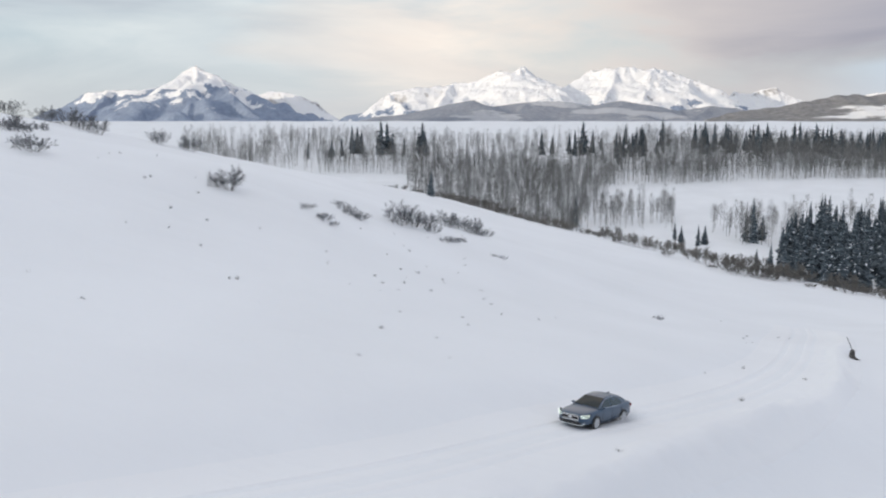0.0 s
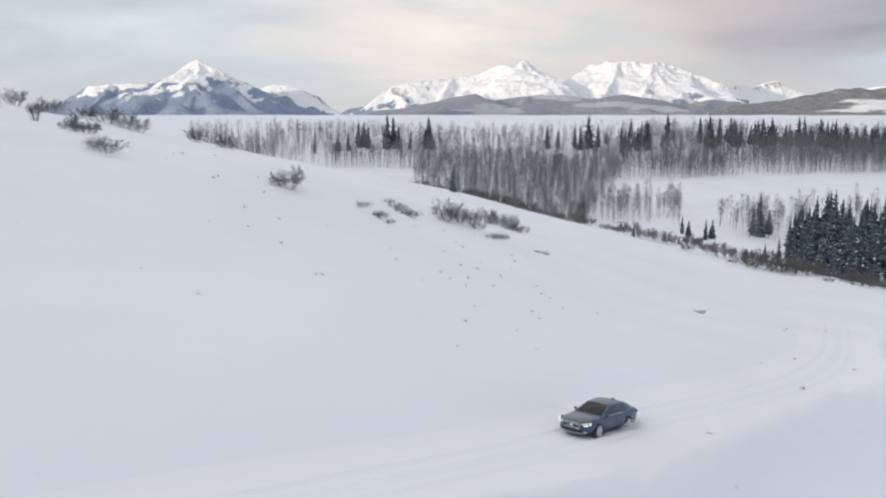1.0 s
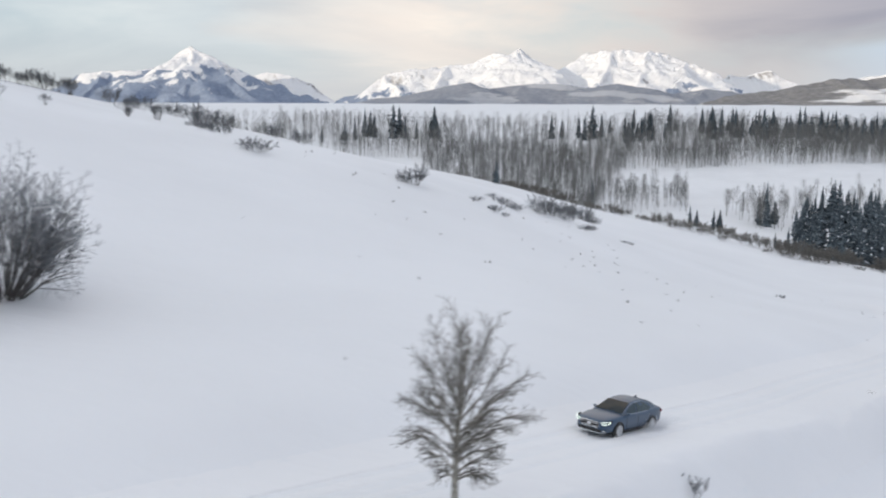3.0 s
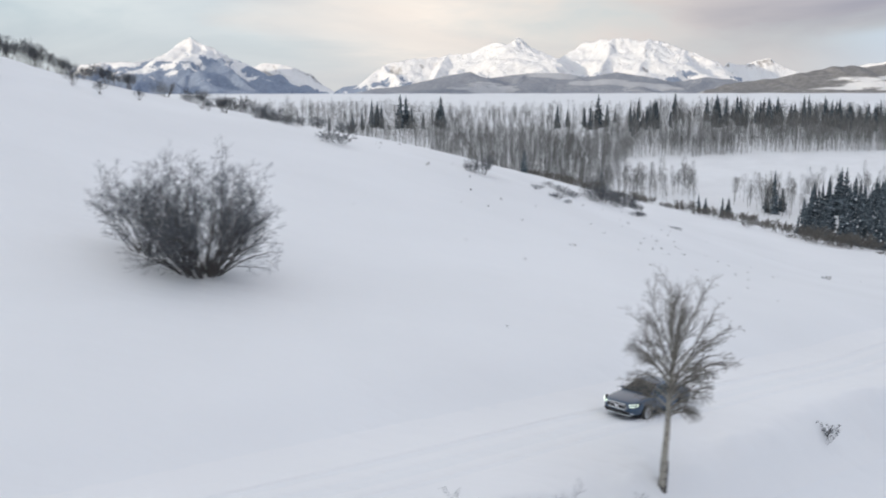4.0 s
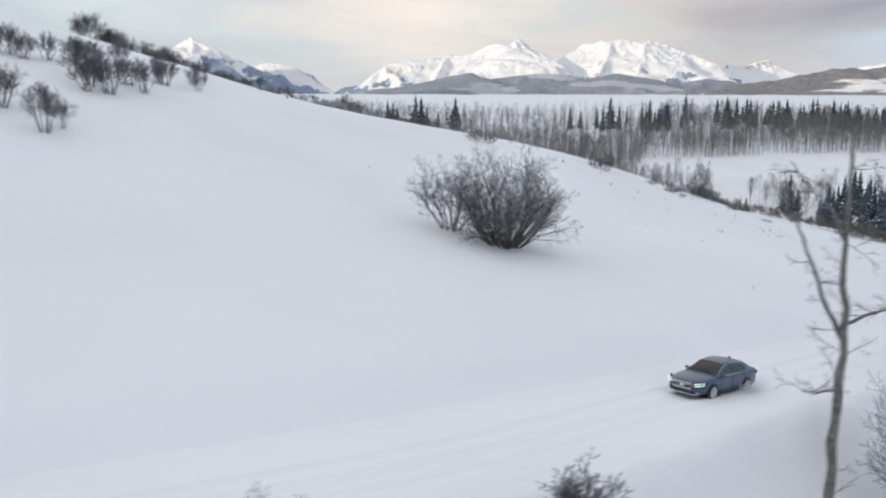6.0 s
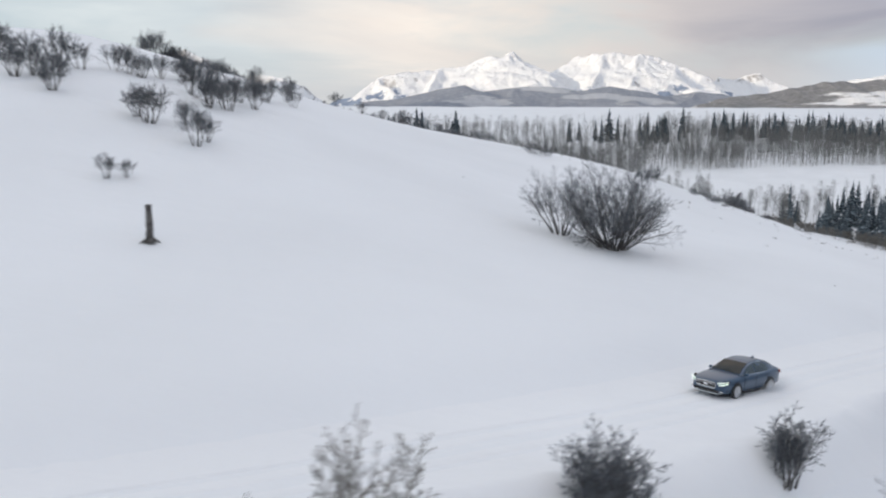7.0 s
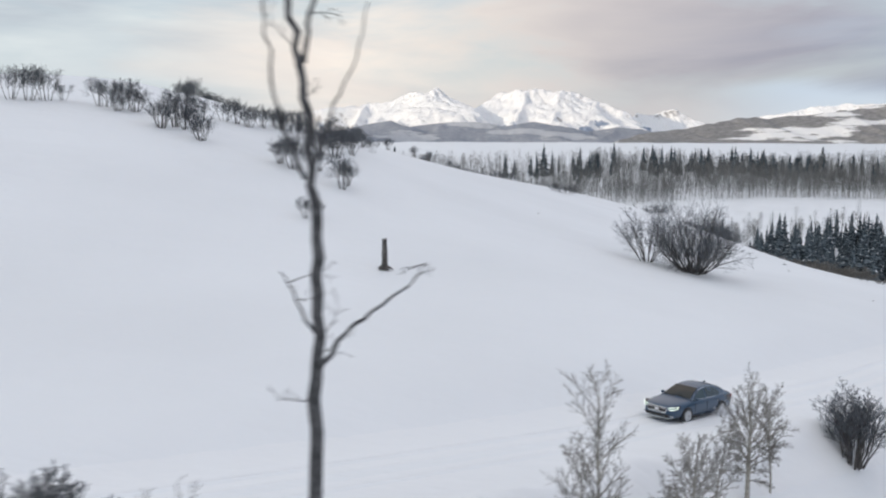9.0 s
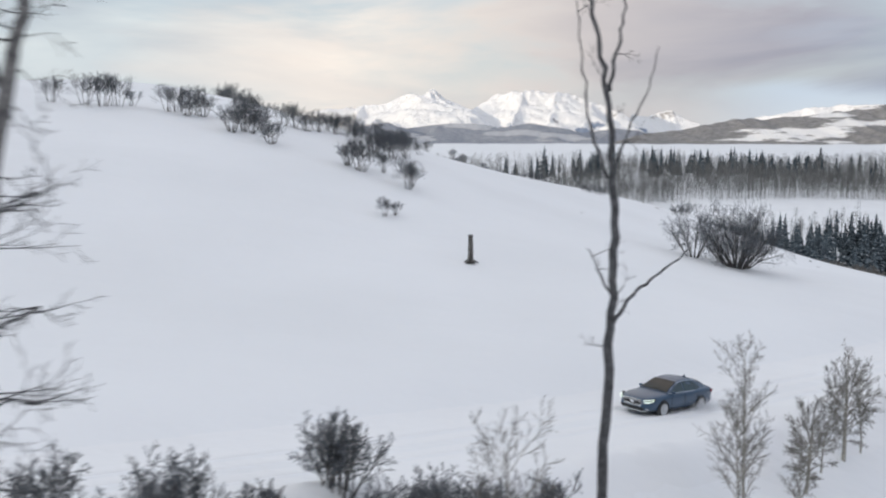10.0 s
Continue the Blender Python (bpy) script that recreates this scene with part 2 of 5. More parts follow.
# the foothill woods' blue-grey carries distance haze in the base colour
FOOTWOOD = mountain_material("haze_blue_foothill_woods", 150.0, (0.14, 0.165, 0.22), (0.26, 0.29, 0.35), 0.35)
# these three keep the default woods, with blue haze and shade in the colour
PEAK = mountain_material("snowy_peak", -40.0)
PEAK_WOODED = mountain_material("haze_blue_wooded_peak", 105.0)
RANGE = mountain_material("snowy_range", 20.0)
PAINT = material("blue_grey_car_paint", (0.024, 0.060, 0.115), 0.3, metal=0.15, var=0.04, scale=30, coat=0.6)
BLACK = material("black_plastic", (0.012, 0.012, 0.013), 0.5)
GLASS = material("dark_car_glass", (0.010, 0.016, 0.018), 0.05, spec=0.28)
CHROME = material("chrome", (0.72, 0.73, 0.75), 0.15, metal=1.0)
ALLOY = material("snow_caked_alloy", (0.46, 0.47, 0.49), 0.45, metal=0.0, var=0.2, scale=9, other=(0.58, 0.60, 0.62))
RUBBER = material("rubber_with_snow", (0.02, 0.02, 0.02), 0.85, var=0.2, scale=12, other=(0.35, 0.36, 0.38), sharp=(0.5, 0.72))
REDLENS = material("red_lens", (0.25, 0.012, 0.012), 0.2)
LAMP = bpy.data.materials.new("lit_headlamp")
LAMP.use_nodes = True
lamp_bsdf = LAMP.node_tree.nodes["Principled BSDF"]
lamp_bsdf.inputs["Base Color"].default_value = (0.9, 0.95, 0.9, 1)
lamp_bsdf.inputs["Emission Color"].default_value = (0.85, 1.0, 0.86, 1)
lamp_bsdf.inputs["Emission Strength"].default_value = 0.9
POWDER = bpy.data.materials.new("drifting_powder")
POWDER.use_nodes = True
pn = POWDER.node_tree
pn.nodes.clear()
p_out, p_both, p_white, p_glow = (pn.nodes.new(k) for k in ("ShaderNodeOutputMaterial", "ShaderNodeMixShader", "ShaderNodeBsdfDiffuse", "ShaderNodeBsdfTranslucent"))
p_both.inputs[0].default_value = 0.5
p_white.inputs["Color"].default_value = p_glow.inputs["Color"].default_value = (0.92, 0.94, 0.97, 1)
pn.links.new(p_white.outputs[0], p_both.inputs[1])
pn.links.new(p_glow.outputs[0], p_both.inputs[2])
pn.links.new(p_both.outputs[0], p_out.inputs["Surface"])
# teal glass, its base colour lifted above the windshield's for a brighter reflection
SIDEGLASS = material("teal_side_glass_with_reflection", (0.02, 0.04, 0.05), 0.04, spec=0.8)

# ---- the lie of the land ----
# hill: broad soft swells on a grid along the road (s, downhill to uphill) and up the slope (q)
HILL_S, HILL_Q, HILL_W, HILL_0 = np.arange(-166, 160, 40.0), np.arange(-10, 171, 36.0), 34.0, -25.0
SWELL = np.array((
    (1.40, 1.89, 3.30, 5.18, 5.20, 7.07),
    (6.63, 3.71, 3.79, 6.30, 8.84, 13.08),
    (10.98, 4.93, 6.61, 9.46, 11.83, 15.79),
    (11.46, 6.64, 14.07, 14.53, 15.69, 18.42),
    (12.95, 11.30, 17.63, 16.21, 18.84, 21.25),
    (15.74, 13.15, 18.56, 20.75, 23.22, 23.75),
    (16.66, 15.32, 21.97, 22.89, 23.78, 24.62),
    (17.66, 14.83, 18.85, 21.34, 22.91, 24.42),
    (19.38, 18.75, 18.49, 19.62, 21.58, 23.80),
))


def along(x, y):
    rx, ry = np.asarray(x, float) - 8.0, np.asarray(y, float) - 49.0
    return -0.716 * rx - 0.698 * ry, -0.698 * rx + 0.716 * ry


def road_side(s):
    """How far up the slope the road's middle line runs, at s along it."""
    at = np.array([-110, -75, -60, -48, -33, -15, 0, 10, 18, 47, 74, 98, 120, 160.0])
    side = np.array([44, 24, 17, 12, 5.2, 0.8, 0, -0.9, -1.5, -1.2, -0.2, 3.5, 8.2, 18.0])
    s = np.asarray(s, float)
    return sum(np.interp(s + d, at, side) for d in (-6, -3, 0, 3, 6)) / 5


def valley(y):
    at = np.array([-3000, -400, -150, 60, 300, 560, 640, 700, 800, 900, 1000, 1150, 1300, 2000, 3000, 5000.0])
    z = np.array([-30, -30, -30, -60, -67, -64, -58, -50, -37, -22, -8, 4, 6, 1, -9, -28.0])
    y = np.asarray(y, float)
    return sum(np.interp(y + d, at, z) for d in (-60, -30, 0, 30, 60)) / 5


def land(x, y):
    """The snow's height, without the road's small relief."""
    s, q = along(x, y)
    qe = -4 + 3 * np.logaddexp(0, (q + 4) / 3)
    bank = 3 * np.logaddexp(0, -(q + 4) / 3)
    lip = 0.6 * np.logaddexp(0, -(q + 5.2) / 0.6)
    sc = np.clip(s, -260, 132)
    a = np.exp(-((sc[..., None] - HILL_S) / HILL_W) ** 2)
    b = np.exp(-((np.minimum(qe, 190)[..., None] - HILL_Q) / HILL_W) ** 2)
    h = HILL_0 + np.einsum("...i,ij,...j->...", a, SWELL, b) - 0.30 * np.minimum(bank, 60) - 1.8 * (1 - np.exp(-lip / 1.6)) + 0.06 * np.clip(s - 132, 0, 100)
    h = h + 2.6 * np.exp(-((s - 44) / 18) ** 2 - ((qe - 118) / 38) ** 2)
    h = h - 0.22 * np.clip(-s - 165, 0, 250) - 0.35 * np.clip(q - 175, 0, 200)
    v = valley(y) + 2.5 * np.sin(np.asarray(x) / 61.0 + np.asarray(y) / 93.0)
    return 3.0 * np.logaddexp(h / 3.0, v / 3.0)


def road_relief(s, q):
    """The bench of the road, ploughed a little into the slope, with soft shoulders."""
    r = q - road_side(s)
    cut = np.exp(-(r / 3.4) ** 4)
    near = np.exp(-((r + 4.6 + 0.5 * np.sin(s / 5.3)) / 0.95) ** 2) * (0.50 + 0.12 * np.sin(s / 2.7) + 0.1 * np.sin(s / 1.1)) + np.exp(-((r - 4.4) / 1.2) ** 2) * 0.10
    fade = np.clip((s + 75) / 25, 0, 1)
    return fade * (near - 0.16 * cut)


def ground_z(x, y):
    s, q = along(x, y)
    s, q = np.asarray(s), np.asarray(q)
    r = q - road_side(s)
    # level the road across its width
    level = np.exp(-(r / 4.5) ** 4) * np.clip((s + 75) / 25, 0, 1)
    mx, my = np.asarray(x, float) + 0.698 * r, np.asarray(y, float) - 0.716 * r
    return land(x, y) * (1 - level) + land(mx, my) * level + road_relief(s, q)

# crests and spurs of the distance: x, y and height of summits, saddles and feet, metres
PEAK1 = [
    [(-1887, 4500, 7), (-1736, 4480, 50), (-1634, 4450, 106), (-1524, 4430, 119), (-1316, 4420, 129), (-1169, 4400, 206), (-1113, 4400, 229), (-1045, 4380, 200), (-917, 4350, 132), (-785, 4320, 54), (-645, 4300, -25)],
    [(-1113, 4400, 224), (-1051, 4200, 116), (-1046, 4050, 43), (-1038, 3950, -12)],
    [(-997, 4370, 170), (-914, 4200, 104), (-807, 4050, 31), (-718, 3950, -17)],
    [(-1233, 4400, 146), (-1211, 4150, 55), (-1231, 3980, -3)],
    [(-1524, 4430, 119), (-1505, 4200, 44), (-1499, 4050, -4)],
]
PEAK1B = [(-1004, 19), (-934, 110), (-857, 138), (-749, 115), (-641, 73), (-579, 19), (-522, -20)]
RANGE1 = [
    [(-477, 4250, -25), (-378, 4300, -8), (-312, 4350, 55), (-240, 4400, 95), (-113, 4450, 127), (42, 4500, 154), (171, 4480, 179), (247, 4450, 198), (308, 4400, 211), (359, 4400, 226), (410, 4400, 186), (466, 4450, 127), (524, 4500, 102), (595, 4550, 155)],
    [(595, 4550, 155), (654, 4500, 205), (789, 4450, 223), (988, 4420, 217), (1111, 4400, 171), (1249, 4350, 112), (1315, 4300, 49), (1381, 4250, 2)],
    [(359, 4400, 226), (281, 4250, 117), (183, 4050, 43), (151, 3950, 6)],
    [(410, 4400, 186), (438, 4250, 93), (489, 4100, 43)],
    [(-240, 4400, 95), (-151, 4200, 32), (-108, 4050, -13)],
    [(42, 4500, 154), (5, 4300, 79), (-38, 4100, 15)],
    [(789, 4450, 223), (728, 4250, 129), (652, 4050, 48)],
    [(937, 4420, 217), (878, 4200, 116), (811, 4050, 43)],
    [(1111, 4400, 171), (1051, 4200, 97), (971, 4050, 34)],
]
FOOT1 = [
    [(-330, 3700, -15), (-96, 3750, 24), (35, 3750, 54), (111, 3750, 69), (169, 3750, 41), (252, 3750, 50), (339, 3750, 61), (469, 3750, 63), (556, 3750, 48), (686, 3750, 67), (795, 3750, 50), (903, 3750, 28), (1034, 3750, 46), (1142, 3750, 37), (1202, 3700, 3)],
    [(-52, 3750, 35), (-40, 3600, 9), (-24, 3450, -14)],
    [(111, 3750, 69), (138, 3600, 20), (152, 3450, -12)],
    [(339, 3750, 61), (284, 3600, 20), (232, 3450, -12)],
    [(491, 3750, 61), (450, 3600, 20), (442, 3450, -12)],
    [(686, 3750, 67), (638, 3600, 24), (581, 3450, -12)],
    [(1034, 3750, 46), (951, 3600, 15), (871, 3450, -12)],
]
PEAK3 = [(1337, 33), (1419, 134), (1507, 112), (1639, 148), (1708, 101), (1763, 74), (1859, 6)]
HILLS1 = [(739, -22), (857, 20), (1010, 36), (1078, 54), (1162, 72), (1295, 76), (1417, 81), (1551, 103), (1652, 123), (1854, 139), (2112, 106), (2600, 60)]
RIDGE1 = [(1710, 22), (1946, 96), (2129, 132), (2340, 164), (2551, 174), (2925, 153), (3199, 74)]


def mesh_object(name, verts, faces, mat, parent=None, label="", smooth=True):
    me = bpy.data.meshes.new(name)
    me.from_pydata([tuple(v) for v in verts], [], faces)
    me.materials.append(mat)
    if smooth:
        me.polygons.foreach_set("use_smooth", [True] * len(me.polygons))
    me.update()
    ob = new(name, me)
    if parent:
        ob.parent = parent
    if label:
        tagged(ob, label)
    return ob


def grid_faces(nu, nv):
    return [(i * nv + j, (i + 1) * nv + j, (i + 1) * nv + j + 1, i * nv + j + 1) for i in range(nu - 1) for j in range(nv - 1)]


def spread(lo, hi, step, out_lo, out_hi, growth=1.13):
    """Even steps from lo to hi, then ever longer ones to the outer limits."""
    mid = list(np.arange(lo, hi + 1e-6, step))
    left, d = [lo], step
    while left[-1] > out_lo:
        d *= growth
        left.append(left[-1] - d)
    right, d = [mid[-1]], step
    while right[-1] < out_hi:
        d *= growth
        right.append(right[-1] + d)
    return np.array(left[:0:-1] + mid + right[1:])


def swells(x, y):
    """Small unevenness of the wind-packed snow."""
    return noise.noise((x * 0.11, y * 0.11, 0.0)) * 0.16 + noise.noise((x * 0.03, y * 0.03, 5.0)) * 0.35


def ground():
    gx = spread(-130, 75, 1.25, -4800, 4800)
    gy = spread(-70, 190, 1.25, -1800, 4980)
    xx, yy = np.meshgrid(gx, gy, indexing="ij")
    zz = ground_z(xx, yy)
    s, q = along(xx, yy)
    small = np.array([[swells(x, y) for y in gy] for x in gx])
    zz = zz + small * (1 - np.exp(-((q - road_side(s)) / 5.0) ** 4))
    ob = mesh_object("ground", np.stack([xx, yy, zz], -1).reshape(-1, 3), grid_faces(len(gx), len(gy)), SNOW)
    return tagged(ob, "snow-covered hillside falling into a wide valley", "snowy ground", kind="structure")


def road():
    """Packed snow with two pairs of shallow wheel ruts, its edges run under the drifts beside it."""
    ss, rr = np.arange(-74, 140, 0.5), np.arange(-6.9, 3.91, 0.15)
    s, r = np.meshgrid(ss, rr, indexing="ij")
    q = road_side(s) + r
    x, y = 8.0 - 0.716 * s - 0.698 * q, 49.0 - 0.698 * s + 0.716 * q
    wander = 0.12 * np.sin(s / 7.0) + 0.08 * np.sin(s / 3.1)
    ruts = sum(-depth * np.exp(-((r - at - wander) / 0.14) ** 2) for at, depth in ((-0.75, 0.2), (0.75, 0.2), (-1.75, 0.12), (-0.3, 0.10)))
    berm = 0.03 * np.exp(-((np.abs(r) - 1.15) / 0.15) ** 2)
    crumbs = np.array([[noise.noise((a * 1.7, b * 2.5, 2.0)) * 0.022 for b in rr] for a in ss])
    # clods and slumps of the snow that the plough has pushed over the lower edge
    clods = np.array([[max(0.0, noise.noise((a * 0.55, b * 0.9, 7.0)) + 0.5 * noise.noise((a * 1.6, b * 1.9, 3.0)) + 0.12) for b in rr] for a in ss])
    lip = 0.34 * clods * np.exp(-((r + 4.7) / 0.85) ** 2) * np.clip((s + 62) / 30, 0, 1)
    small = np.array([swells(a, b) for a, b in zip(x.ravel(), y.ravel())]).reshape(x.shape) * (1 - np.exp(-(r / 5.0) ** 4))
    z = ground_z(x, y) + small + 0.035 + 0.05 * np.clip(-r - 3.5, 0, 1) + ruts + berm + crumbs + lip - 0.5 * np.clip(r - 3.2, 0, 1) ** 1.2 - 0.5 * np.clip(-r - 6.0, 0, 1) ** 1.2
    ob = mesh_object("road", np.stack([x, y, z], -1).reshape(-1, 3), grid_faces(len(ss), len(rr)), ROADSNOW)
    return tagged(ob, "snow-packed mountain road with faint wheel ruts", "snowy road", kind="structure")


def mountain(name, label, skyline, y0, depth, base, mat, seed, rough=0.34, steps=300):
    """A mountain whose crest follows a few summits and saddles (x, height), with ridges and gullies running down to the front and back."""
    us = np.linspace(skyline[0][0], skyline[-1][0], steps)
    ws = np.linspace(-1, 1, 70)
    sx, sz = [p[0] for p in skyline], [p[1] for p in skyline]
    verts = []
    for u in us:
        for w in ws:
            warp = 55 * noise.noise((u * 0.004, w * 1.3, seed))
            top = float(np.interp(u + warp * (0.3 + abs(w)), sx, sz))
            top += 5 * noise.noise((u * 0.03, seed, 0))
            fall = (1 - abs(w)) ** 1.35
            ridge = noise.ridged_multi_fractal((u * 0.0045 + 0.3 * w, w * 0.8, seed), 0.8, 2.2, 6, 1.0, 2.0) - 1.0
            z = base + (top - base) * fall + (top - base) * rough * ridge * (0.25 + 0.75 * (1 - fall)) * min(1, (1 - abs(w)) * 4)
            verts.append((u, y0 + w * depth + 40 * noise.noise((u * 0.006, w * 2, seed + 9)), z))
    ob = mesh_object(name, verts, grid_faces(len(us), len(ws)), mat)
    return tagged(ob, label, "mountain", kind="structure")


def massif(name, label, ridges, slope, base, mat, seed, rough=1.0, step=7.0):
    """A mountain raised under its crest and spurs: the land falls away from each at one slope, cut by gullies and broken by crags."""
    pts = np.array([p for r in ridges for p in r], float)
    gx = np.arange(pts[:, 0].min() - 120, pts[:, 0].max() + 120, step)
    gy = np.arange(pts[:, 1].min() - 160, pts[:, 1].max() + 260, step)
    xx, yy = np.meshgrid(gx, gy, indexing="ij")
    coarse = np.array([[noise.noise((x * 0.009, y * 0.009, seed)) for y in gy] for x in gx])
    crag = np.array([[noise.ridged_multi_fractal((x * 0.011, y * 0.011, seed), 0.9, 2.1, 5, 1.0, 2.0) - 1.1 for y in gy] for x in gx])
    wx, wy = xx + 16 * coarse, yy + 30 * np.roll(coarse, 9, 0)
    zz = np.full(xx.shape, -1e3)
    for r in ridges:
        for a, b in zip(r, r[1:]):
            dx, dy = b[0] - a[0], b[1] - a[1]
            f = np.clip(((wx - a[0]) * dx + (wy - a[1]) * dy) / (dx * dx + dy * dy), 0, 1)
            away = np.hypot(wx - a[0] - f * dx, wy - a[1] - f * dy)
            zz = np.maximum(zz, a[2] + f * (b[2] - a[2]) - slope * (np.minimum(away, 60) + 0.5 * np.maximum(away - 60, 0)) * (0.9 + 0.3 * coarse))
    high = np.clip((zz - base) / 120, 0.08, 1)
    zz = zz + rough * high * (5.5 * crag + 4 * coarse)
    ob = mesh_object(name, np.stack([xx, yy, np.maximum(zz, base)], -1).reshape(-1, 3), grid_faces(len(gx), len(gy)), mat)
    return tagged(ob, label, "mountain", kind="structure")


ground()
road()
massif("mountain_left", "snowy peak with its summit in sunlight, woods below coloured blue for haze and shade", PEAK1, 0.95, -40, PEAK_WOODED, 3.1, rough=1.8)
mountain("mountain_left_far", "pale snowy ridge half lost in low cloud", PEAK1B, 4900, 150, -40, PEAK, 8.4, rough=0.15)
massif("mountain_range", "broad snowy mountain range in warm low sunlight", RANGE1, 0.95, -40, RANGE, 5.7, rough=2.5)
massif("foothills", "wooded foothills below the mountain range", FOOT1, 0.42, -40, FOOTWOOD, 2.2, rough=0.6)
mountain("mountain_right_far", "two small distant snowy summits", PEAK3, 4750, 220, -40, PEAK, 6.3, rough=0.2)
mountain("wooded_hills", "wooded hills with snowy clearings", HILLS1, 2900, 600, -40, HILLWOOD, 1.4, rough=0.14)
mountain("sunlit_ridge", "far snowy ridge lit by the sun", RIDGE1, 4550, 250, -40, PEAK, 9.9, rough=0.2)
# an unseen high ridge, added at the camera's back to keep the valley in shade
mountain("mountain_behind", "unseen high snowy ridge, added to shade the valley", [(-3600, 200), (-2500, 310), (-1200, 300), (0, 320), (1200, 305), (2500, 315), (3600, 200)], 0, 380, -60, PEAK, 4.4, rough=0.15).matrix_world = Matrix.Translation((1000 * math.cos(az), 1000 * math.sin(az), 0)) @ Matrix.Rotation(radians(SUN_AZ + 90), 4, "Z")


# ---- bare trees, brush and conifers ----
def thing(name, label, category, x, y, group="", sink=0.05, turn=0.0):
    """An empty at a thing's foot on the snow."""
    ob = new(name)
    ob.empty_display_size = 0.3
    ob.matrix_world = pose(x, y, float(ground_z(x, y)) - sink, 0, 0, turn)
    return tagged(ob, label, category, group)


def tube(verts, faces, pts, radii, sides):
    start = len(verts)
    for i, p in enumerate(pts):
        d = (pts[min(i + 1, len(pts) - 1)] - pts[max(i - 1, 0)]).normalized()
        a = d.orthogonal().normalized()
        b = d.cross(a)
        for k in range(sides):
            t = 2 * math.pi * k / sides
            verts.append(p + (a * math.cos(t) + b * math.sin(t)) * radii[i])
    for i in range(len(pts) - 1):
        for k in range(sides):
            o, n = start + i * sides, (k + 1) % sides
            faces.append((o + k, o + n, o + sides + n, o + sides + k))


def grow(out, rng, p, d, length, radius, level, plan):
    """A limb with its side limbs; plan has, for each level: side limbs, angle, length ratio, first place along, wobble, upward pull."""
    kids, angle, ratio, first, wob, up = plan[level]
    n = 6 if level == 0 else 3 if level < len(plan) - 1 else 2
    pts, dirs = [p.copy()], [d.copy()]
    for i in range(n):
        d = (d + Vector((rng.gauss(0, wob), rng.gauss(0, wob), rng.gauss(0, wob) + up))).normalized()
        p = p + d * (length / n)
        pts.append(p)
        dirs.append(d)
    tip = 0.22 if level else 0.15
    out.append((level, pts, [radius * (1 - (1 - tip) * i / n) for i in range(n + 1)]))
    if level >= len(plan) - 1:
        return
    spin = rng.uniform(0, 6.28)
    for k in range(kids):
        f = first + (1 - first) * (k + rng.uniform(0.1, 0.9)) / kids
        i = min(int(f * n), n - 1)
        q = pts[i].lerp(pts[i + 1], f * n - i)
        spin += 2.4 + rng.gauss(0, 0.35)
        side = dirs[i + 1].orthogonal().normalized()
        side.rotate(Matrix.Rotation(spin, 3, dirs[i + 1]))
        a = radians(angle + rng.gauss(0, 9))
        nd = (dirs[i + 1] * math.cos(a) + side * math.sin(a)).normalized()
        grow(out, rng, q, nd, length * ratio * rng.uniform(0.7, 1.2) * (1.15 - 0.55 * f), radius * (1 - (1 - tip) * f) * 0.62, level + 1, plan)


def limbs_to_parts(ob, out, names, mats, sides, least=0.004):
    """One mesh part for each name, from the limbs of the levels that it stands for."""
    for name, levels, mat in zip(names, sides, mats):
        verts, faces = [], []
        for level, pts, radii in out:
            if level in levels:
                tube(verts, faces, pts, [max(r, least) for r in radii], levels[level])
        if verts:
            mesh_object(name, verts, faces, mat, ob)
    return ob


